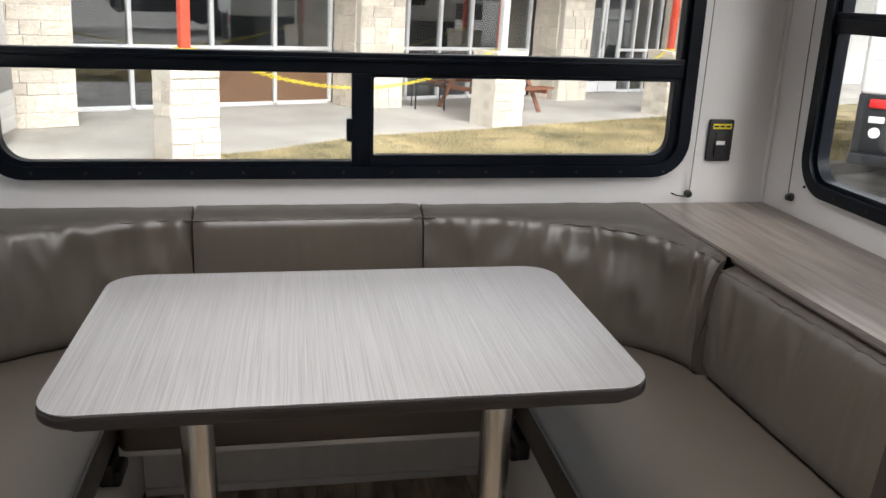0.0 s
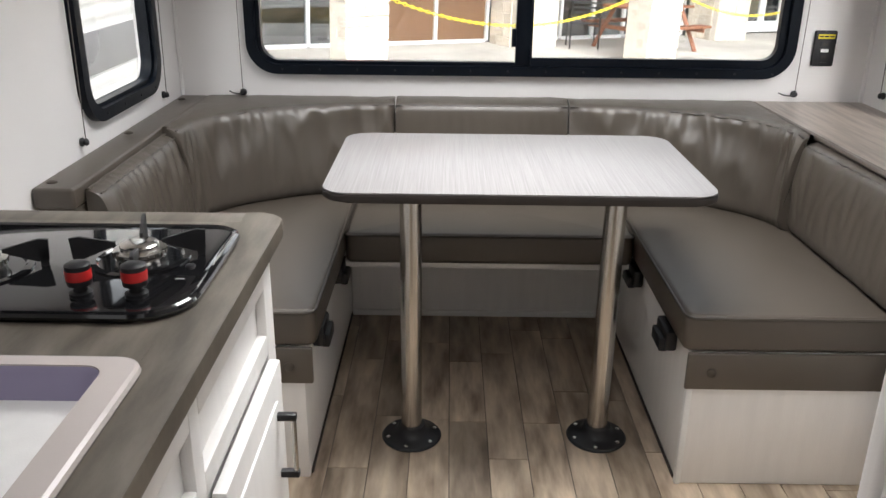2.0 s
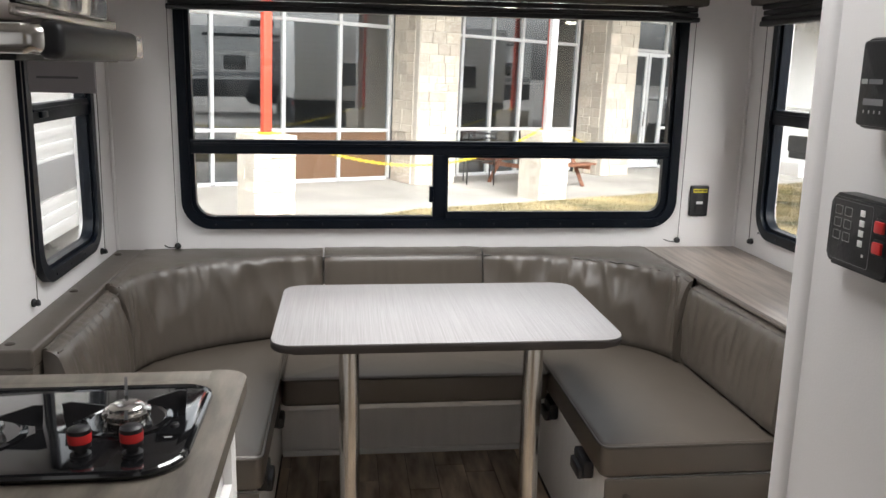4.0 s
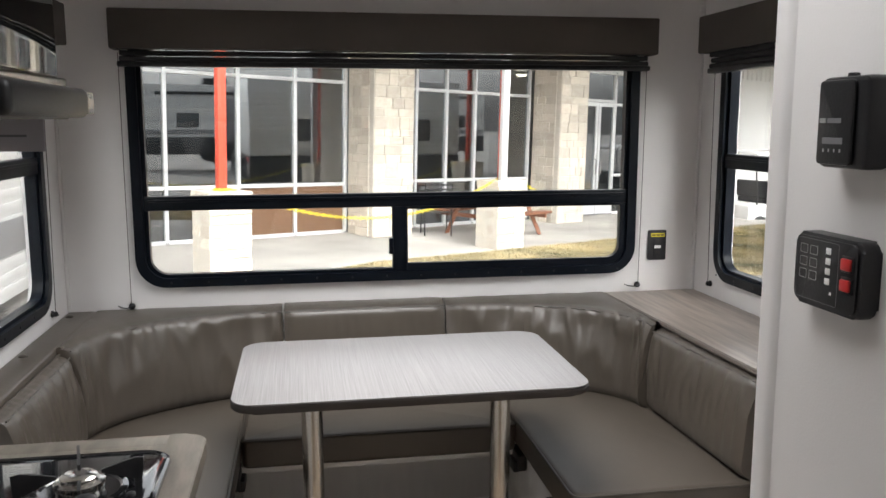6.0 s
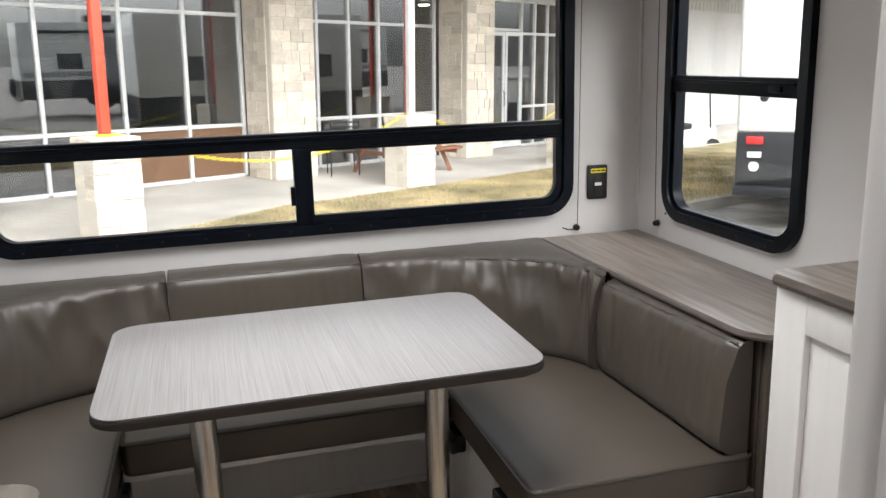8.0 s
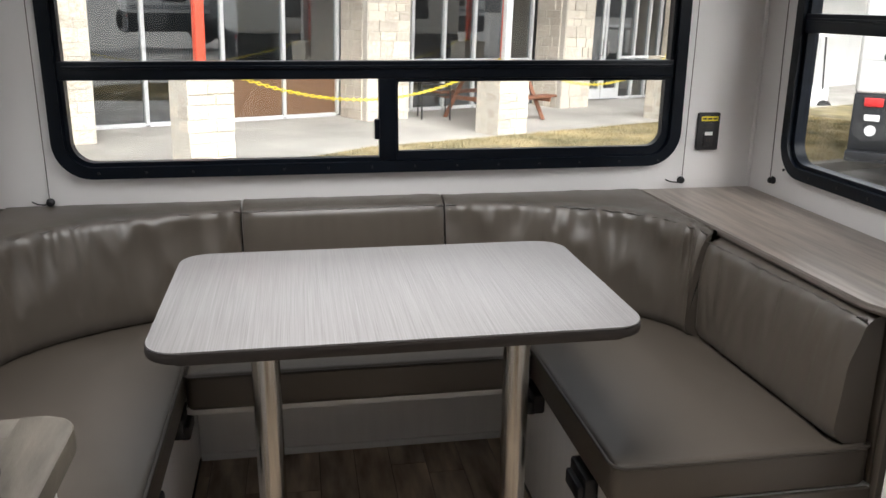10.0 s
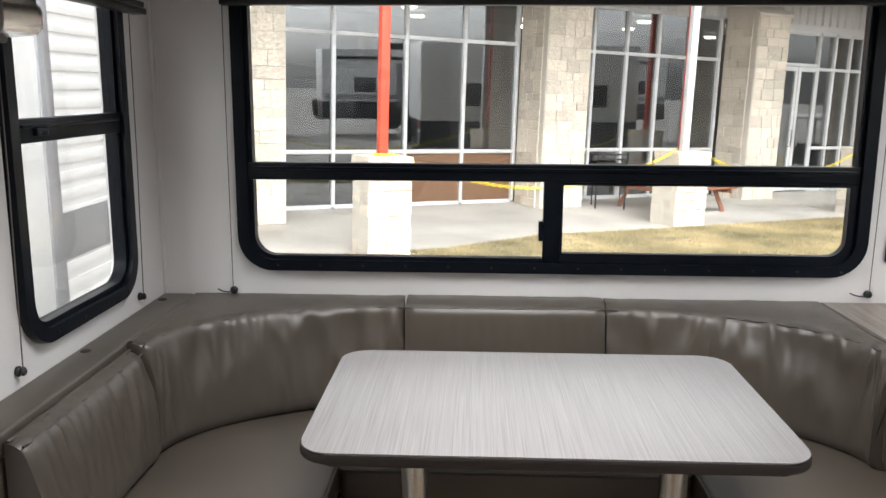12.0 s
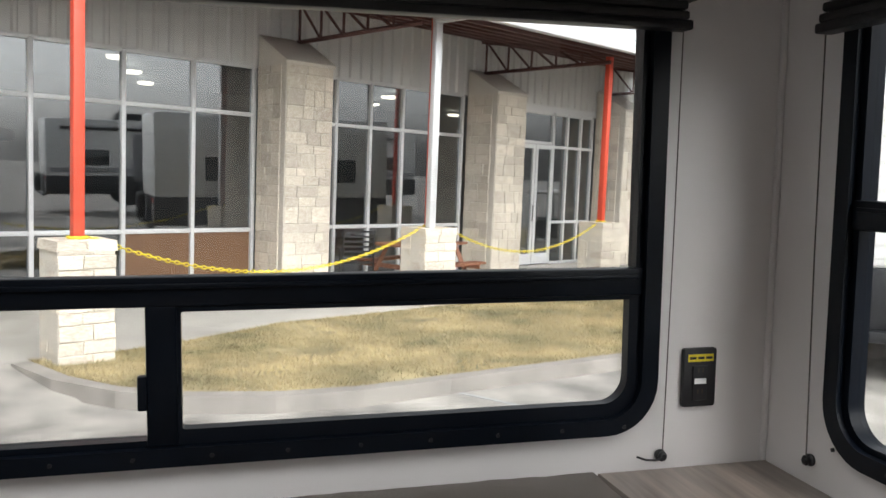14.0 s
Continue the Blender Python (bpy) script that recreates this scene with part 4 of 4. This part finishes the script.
def pier(u0, u1, v0, v1, base, top):
    p = thing("stone_pier", "short cream limestone pier carrying a red canopy post", "pier", OUT, group="canopy piers")
    part("core", box(u0 + 0.006, u1 - 0.006, v0 + 0.003, v1 - 0.006, base, top - 0.01), MORTAR, p)
    w, k = base, 0
    while w < top - 0.04:
        h = min(0.13 + 0.02 * (k % 3 - 1), top - w)
        mid = u0 + (u1 - u0) * (0.42 if k % 2 else 0.60)
        for a, b in ((u0, mid), (mid, u1)):
            stone(p, ((a + b) / 2, v0 + 0.11, w + h / 2), (b - a - 0.008, 0.24 + rs.uniform(0, 0.02), h - 0.008))
            stone(p, ((a + b) / 2, v1 - 0.11, w + h / 2), (b - a - 0.008, 0.2 + rs.uniform(0, 0.02), h - 0.008))
        w, k = w + h, k + 1
    for a, b in ((u0 - 0.015, (u0 + u1) / 2), ((u0 + u1) / 2, u1 + 0.015)):
        stone(p, ((a + b) / 2, (v0 + v1) / 2, top + 0.02), (b - a - 0.006, v1 - v0 + 0.03, 0.10))


PIERS = ((2.14, 2.66, 6.15, 6.62, -0.02, 1.06), (7.32, 7.94, 7.0, 7.5, 0.0, 1.03), (11.5, 12.1, 7.0, 7.5, 0.0, 1.06))
for a in PIERS:
    pier(*a)
    cu = (a[0] + a[1]) / 2
    solid("canopy_post", box(cu - 0.05, cu + 0.05, (a[2] + a[3]) / 2 - 0.05, (a[2] + a[3]) / 2 + 0.05, a[5] + 0.06, 4.02, 0.006), REDPAINT, "square red painted steel canopy post", "post", OUT, group="canopy posts")
cu = 7.58
ds = thing("downspout", "white rectangular gutter downspout beside the red post", "downspout", OUT)
part("pipe", box(cu - 0.10, cu + 0.02, 7.08, 7.17, 1.09, 4.0, 0.01), ALU, ds)
part("elbow", box(cu - 0.10, cu + 0.02, 6.45, 7.18, 3.93, 4.04, 0.02), ALU, ds)

canopy = thing("canopy_roof", "maroon steel canopy with open trusses and a white gutter", "canopy", OUT)
rf = bmesh.new()
q = [rf.verts.new(p) for p in ((-8, 6.5, 4.06), (32, 6.5, 4.06), (32, FV, 4.62), (-8, FV, 4.62), (-8, 6.5, 4.12), (32, 6.5, 4.12), (32, FV, 4.68), (-8, FV, 4.68))]
for f in ((0, 1, 2, 3), (4, 5, 6, 7), (0, 1, 5, 4), (1, 2, 6, 5), (2, 3, 7, 6), (3, 0, 4, 7)):
    rf.faces.new([q[i] for i in f])
part("deck", rf, MAROON, canopy)
part("gutter", box(-8, 32, 6.37, 6.50, 3.94, 4.14, 0.02), ALU, canopy, "white gutter")
for k in range(6):
    v = 6.7 + k * 0.6
    w = 4.06 + (v - 6.5) * 0.16
    part("purlin", box(-8, 32, v - 0.03, v + 0.03, w - 0.16, w - 0.004), MAROON, canopy)
for uu in (2.4, 7.1, 11.4, 15.6, 20.2):
    tr = part("truss", tube([(uu, 6.95, 3.86), (uu, FV - 0.05, 3.84)], 0.035, 6), MAROON, canopy)
    part("top_chord", tube([(uu, 6.75, 3.95), (uu, FV - 0.05, 4.44)], 0.035, 6), MAROON, tr)
    for k in range(5):
        v = 7.0 + 0.57 * k
        part("web", tube([(uu, v, 3.86), (uu, v + 0.53, 3.95 + (v - 6.22) * 0.153)], 0.022, 6), MAROON, tr)
        part("web", tube([(uu, v + 0.55, 3.86), (uu, v + 0.55, 3.95 + (v - 6.2) * 0.153)], 0.022, 6), MAROON, tr)
for uu in (0.2, 4.9, 9.7, 14.2):
    part("soffit_lamp", lathe([(0.15, 0), (0.15, -0.03), (0.11, -0.10), (0.03, -0.12)], 16, pose(uu, 8.0, 4.30)), WHITE, canopy, "round white soffit lamp")


def chain(p, q, sag):
    bm = bmesh.new()
    p, q = Vector(p), Vector(q)
    n = int((q - p).length / 0.055)
    for i in range(n):
        t = (i + 0.5) / n
        c = p.lerp(q, t) - Vector((0, 0, sag * 4 * t * (1 - t)))
        d = (q - p) - Vector((0, 0, sag * 4 * (1 - 2 * t)))
        turn = d.to_track_quat("X", "Z").to_matrix().to_4x4() @ pose(0, 0, 0, 90 * (i % 2))
        own = bmesh.new()
        tube([(0.034 * math.cos(a * 0.785), 0.018 * math.sin(a * 0.785), 0) for a in range(8)], 0.007, 5, True, own)
        bmesh.ops.transform(own, matrix=Matrix.Translation(c) @ turn, verts=own.verts)
        merge(bm, own)
    solid("barrier_chain", bm, CHAIN, "yellow plastic chain slung between the stone piers", "chain", OUT, group="barrier chains")


chain((2.48, 6.33, 1.15), (7.38, 7.15, 1.10), 0.46)
chain((7.88, 7.15, 1.10), (11.55, 7.15, 1.12), 0.42)
for a in PIERS:
    cu = (a[0] + a[1]) / 2
    own = tube([(cu + 0.085 * math.cos(0.52 * i), (a[2] + a[3]) / 2 + 0.085 * math.sin(0.52 * i), a[5] + 0.085) for i in range(12)], 0.014, 6, True)
    solid("chain_loop", own, CHAIN, "yellow chain looped round the post foot", "chain", OUT, group="barrier chains")

# picnic table and metal chairs
pn = thing("picnic_table", "brown timber picnic table with attached benches", "picnic table", OUT @ pose(8.75, 8.6, 0, 0, 0, 8))
for k in range(5):
    part("top_board", box(-0.8, 0.8, -0.35 + k * 0.145, -0.22 + k * 0.145, 0.70, 0.74, 0.005), TIMBER, pn)
for y in (-0.75, 0.55):
    for k in range(2):
        part("bench_board", box(-0.8, 0.8, y + k * 0.12, y + 0.11 + k * 0.12, 0.40, 0.44, 0.005), TIMBER, pn)
for x in (-0.6, 0.6):
    part("cross_beam", box(x - 0.02, x + 0.02, -0.75, 0.78, 0.33, 0.40, 0.004), TIMBER, pn)
    for s in (-1, 1):
        part("leg", tube([(x, s * 0.22, 0.70), (x, s * 0.62, 0.0)], 0.045, 4), TIMBER, pn)


def patio_chair(m):
    c = thing("patio_chair", "dark metal slatted patio chair", "chair", m, group="patio chairs")
    for x in (-0.24, 0.24):
        part("side_frame", tube([(x, -0.25, 0), (x, -0.22, 0.62), (x, 0.2, 0.62), (x, 0.24, 0), ], 0.014, 6), BLACK, c)
        part("back_post", tube([(x, 0.18, 0.4), (x, 0.27, 0.95)], 0.014, 6), BLACK, c)
    for k in range(6):
        part("seat_slat", box(-0.24, 0.24, -0.2 + k * 0.07, -0.16 + k * 0.07, 0.40, 0.415), BLACK, c)
        part("back_slat", box(-0.24, 0.24, 0.20 + k * 0.013, 0.21 + k * 0.013, 0.5 + k * 0.08, 0.53 + k * 0.08), BLACK, c)


patio_chair(OUT @ pose(7.75, 9.05, 0, 0, 0, 150))
patio_chair(OUT @ pose(14.6, 9.3, 0, 0, 0, 40))

# ---- other vehicles in the yard ----


def camper(m, length, width, height, label):
    c = thing("travel_trailer", label, "trailer", m, group="parked trailers")
    lo = 0.45
    part("body", box(0, width, 0, length, lo + 0.7, height, 0.05, 3), TRAILER, c)
    for k in range(int((height - 1.5) / 0.14)):
        part("siding_rib", box(0.06, width - 0.06, -0.008, 0.004, 1.25 + k * 0.14, 1.34 + k * 0.14, 0.003), TRAILER, c)
        part("siding_rib", box(-0.008, 0.004, 0.06, length - 0.06, 1.25 + k * 0.14, 1.34 + k * 0.14, 0.003), TRAILER, c)
    part("skirt", box(0.005, width - 0.005, 0.005, length - 0.005, lo, lo + 0.705, 0.02), TRAILER_DK, c, "charcoal lower panel")
    part("bumper", box(0.0, width, -0.12, -0.0, lo - 0.06, lo + 0.06, 0.015), TRAILER_DK, c)
    for x in (0.12, width - 0.34):
        part("tail_light", box(x, x + 0.2, -0.03, 0.006, lo + 0.56, lo + 0.66, 0.015), RED, c, "red tail light")
        part("number_plate", box(x + 0.02, x + 0.18, -0.015, 0.006, lo + 0.40, lo + 0.47, 0.004), WHITE, c)
        part("sticker", lathe([(0.06, 0), (0.06, 0.006)], 16, pose(x + 0.1, 0, lo + 0.29, 90)), WHITE, c)
    part("vent", lathe([(0.05, 0), (0.05, 0.012), (0.02, 0.015)], 14, pose(0.3, -0.001, lo + 1.12, 90)), BLACK, c)
    part("spare_wheel", lathe([(0.12, 0.0), (0.14, 0.10), (0.30, 0.12), (0.35, 0.08), (0.35, -0.06), (0.1, -0.08)], 26, pose(width * 0.62, -0.14, lo + 0.42, 90)), TYRE, c)
    for y in (length * 0.45, length * 0.6):
        for x in (0.12, width - 0.12):
            w = part("wheel", lathe([(0.18, -0.1), (0.33, -0.1), (0.35, -0.06), (0.35, 0.06), (0.33, 0.1), (0.18, 0.1)], 24, pose(x, y, 0.35, 0, 90, 0)), TYRE, c)
            part("rim", lathe([(0.18, -0.09), (0.17, 0.09), (0.06, 0.11)], 16, pose(x, y, 0.35, 0, 90, 0)), ALU, w)
    for y in (length * 0.2, length * 0.7):
        part("side_window", box(-0.02, 0.01, y, y + 0.9, 1.55, 2.15, 0.01), ENAMEL, c)
    return c


GZ = -0.66
camper(pose(6.2, 6.2, GZ - 0.12, 0, 0, -42), 6.0, 2.4, 3.2, "white travel trailer with a charcoal lower half, parked behind")
camper(pose(-8.5, -9, GZ, 0, 0, 6), 7.0, 2.4, 3.2, "white parked travel trailer across the yard")
camper(pose(3.5, -12, GZ, 0, 0, 20), 7.0, 2.4, 3.2, "white parked travel trailer across the yard")
camper(pose(-14.5, 2, GZ + 0.3, 0, 0, 25), 7.0, 2.4, 3.2, "white parked travel trailer beside the yard")
for px, py, tilt in ((7.6, -9.2, -51), (14.6, -4.4, -47), (20.5, 2.2, -50)):
    row = camper(pose(px, py, GZ - 0.1, 0, 0, tilt), 6.6, 2.4, 3.3, "white travel trailer with a grey stripe, parked in a row")
    part("side_stripe", box(-0.014, 0.004, 0.1, 6.5, 1.28, 1.46, 0.004), TRAILER_GR, row, "grey band along the side")
    part("entrance_door", box(-0.03, 0.004, 3.1, 3.75, 0.95, 2.75, 0.02), TRAILER_GR, row)
    part("awning_roller", tube([(-0.09, 0.5, 2.95), (-0.09, 5.9, 2.95)], 0.06, 10), TRAILER_DK, row)
    part("roof_unit", box(0.8, 1.6, 2.6, 3.6, 3.3, 3.6, 0.06), TRAILER_DK, row)

nb = thing("neighbour_trailer", "white travel trailer with a slide-out, parked close beside", "trailer", pose(0, 0, -0.62))
part("side_wall", box(-5.2, -2.95, -3.5, 7.5, 0.35, 3.3, 0.03), TRAILER, nb)
for k in range(22):
    part("siding_rib", box(-2.952, -2.938, -3.4, 7.4, 0.42 + k * 0.13, 0.50 + k * 0.13, 0.004), TRAILER, nb)
# shadow tone across the ribbed wall is put into this grey stripe
part("stripe", box(-2.951, -2.932, -3.45, 7.45, 0.78, 1.12, 0.004), TRAILER_GR, nb, "grey band along the side")
part("slide_out", box(-2.95, -2.35, -2.6, 2.05, 0.55, 2.75, 0.02), TRAILER, nb)
part("slide_trim", box(-2.46, -2.335, 1.93, 2.065, 0.54, 2.76, 0.01), TRAILER_GR, nb, "grey corner trim")
part("slide_awning", box(-2.95, -2.32, -2.6, 2.06, 2.75, 2.86, 0.02), TRAILER_GR, nb)

cart = thing("golf_cart", "white golf cart with a roof on the road", "golf cart", pose(10.9, 15.3, -1.2, 0, 0, 15))
part("body", slab([(-1.1, -0.5), (0.9, -0.5), (1.15, -0.3), (1.15, 0.3), (0.9, 0.5), (-1.1, 0.5)], 0.28, 0.72, 0.06, seg=3), TRAILER, cart)
part("seat", box(-0.5, 0.1, -0.5, 0.5, 0.72, 0.86, 0.04), TRAILER_DK, cart)
part("seat_back", box(-0.55, -0.45, -0.5, 0.5, 0.86, 1.25, 0.04), TRAILER_DK, cart)
part("roof", box(-1.0, 0.75, -0.58, 0.58, 1.85, 1.93, 0.03), TRAILER, cart)
for x in (-0.95, 0.62):
    for y in (-0.5, 0.5):
        part("roof_post", tube([(x + 0.1, y, 0.7), (x, y, 1.86)], 0.02, 6), BLACK, cart)
for x in (-0.75, 0.78):
    for y in (-0.5, 0.5):
        w = part("wheel", lathe([(0.10, -0.09), (0.21, -0.09), (0.23, 0), (0.21, 0.09), (0.10, 0.09)], 18, pose(x, y, 0.23, 90)), TYRE, cart)
        part("rim", lathe([(0.11, -0.095), (0.10, 0.095), (0.03, 0.1)], 14, pose(x, y, 0.23, 90)), ALU, w)

# ---- vinyl planks of the floor ----
PW = 0.108
pl = random.Random(3)
meshes = {}
x = XL - 0.02
while x < XR:
    y = -4.0 - pl.uniform(0, 0.6)
    while y < -0.02:
        ln = pl.choice((0.36, 0.48, 0.60))
        if y + ln > -0.10:
            ln = round(-0.016 - y, 4)
        if -0.42 < x + PW / 2 < 1.2 and y + ln > -4.05:
            if ln not in meshes:
                meshes[ln] = mesh_of("plank", box(0.001, PW - 0.001, 0.001, ln - 0.001, -0.004, 0, 0.0008, 1), PLANK, 30)
            p = new("plank", meshes[ln])
            p.parent = floor
            p.location = (x, y, FLOOR)
        y += ln
    x += PW
structure("floor_rest", box(XL, -0.42, YB, -0.02, FLOOR - 0.0035, FLOOR - 0.0005), PLANK, "brown oak-look vinyl floor below the cabinets")
structure("floor_rest", box(-0.42, PX - 0.001, YB, -4.63, FLOOR - 0.0035, FLOOR - 0.0005), PLANK, "brown oak-look vinyl floor by the entrance")
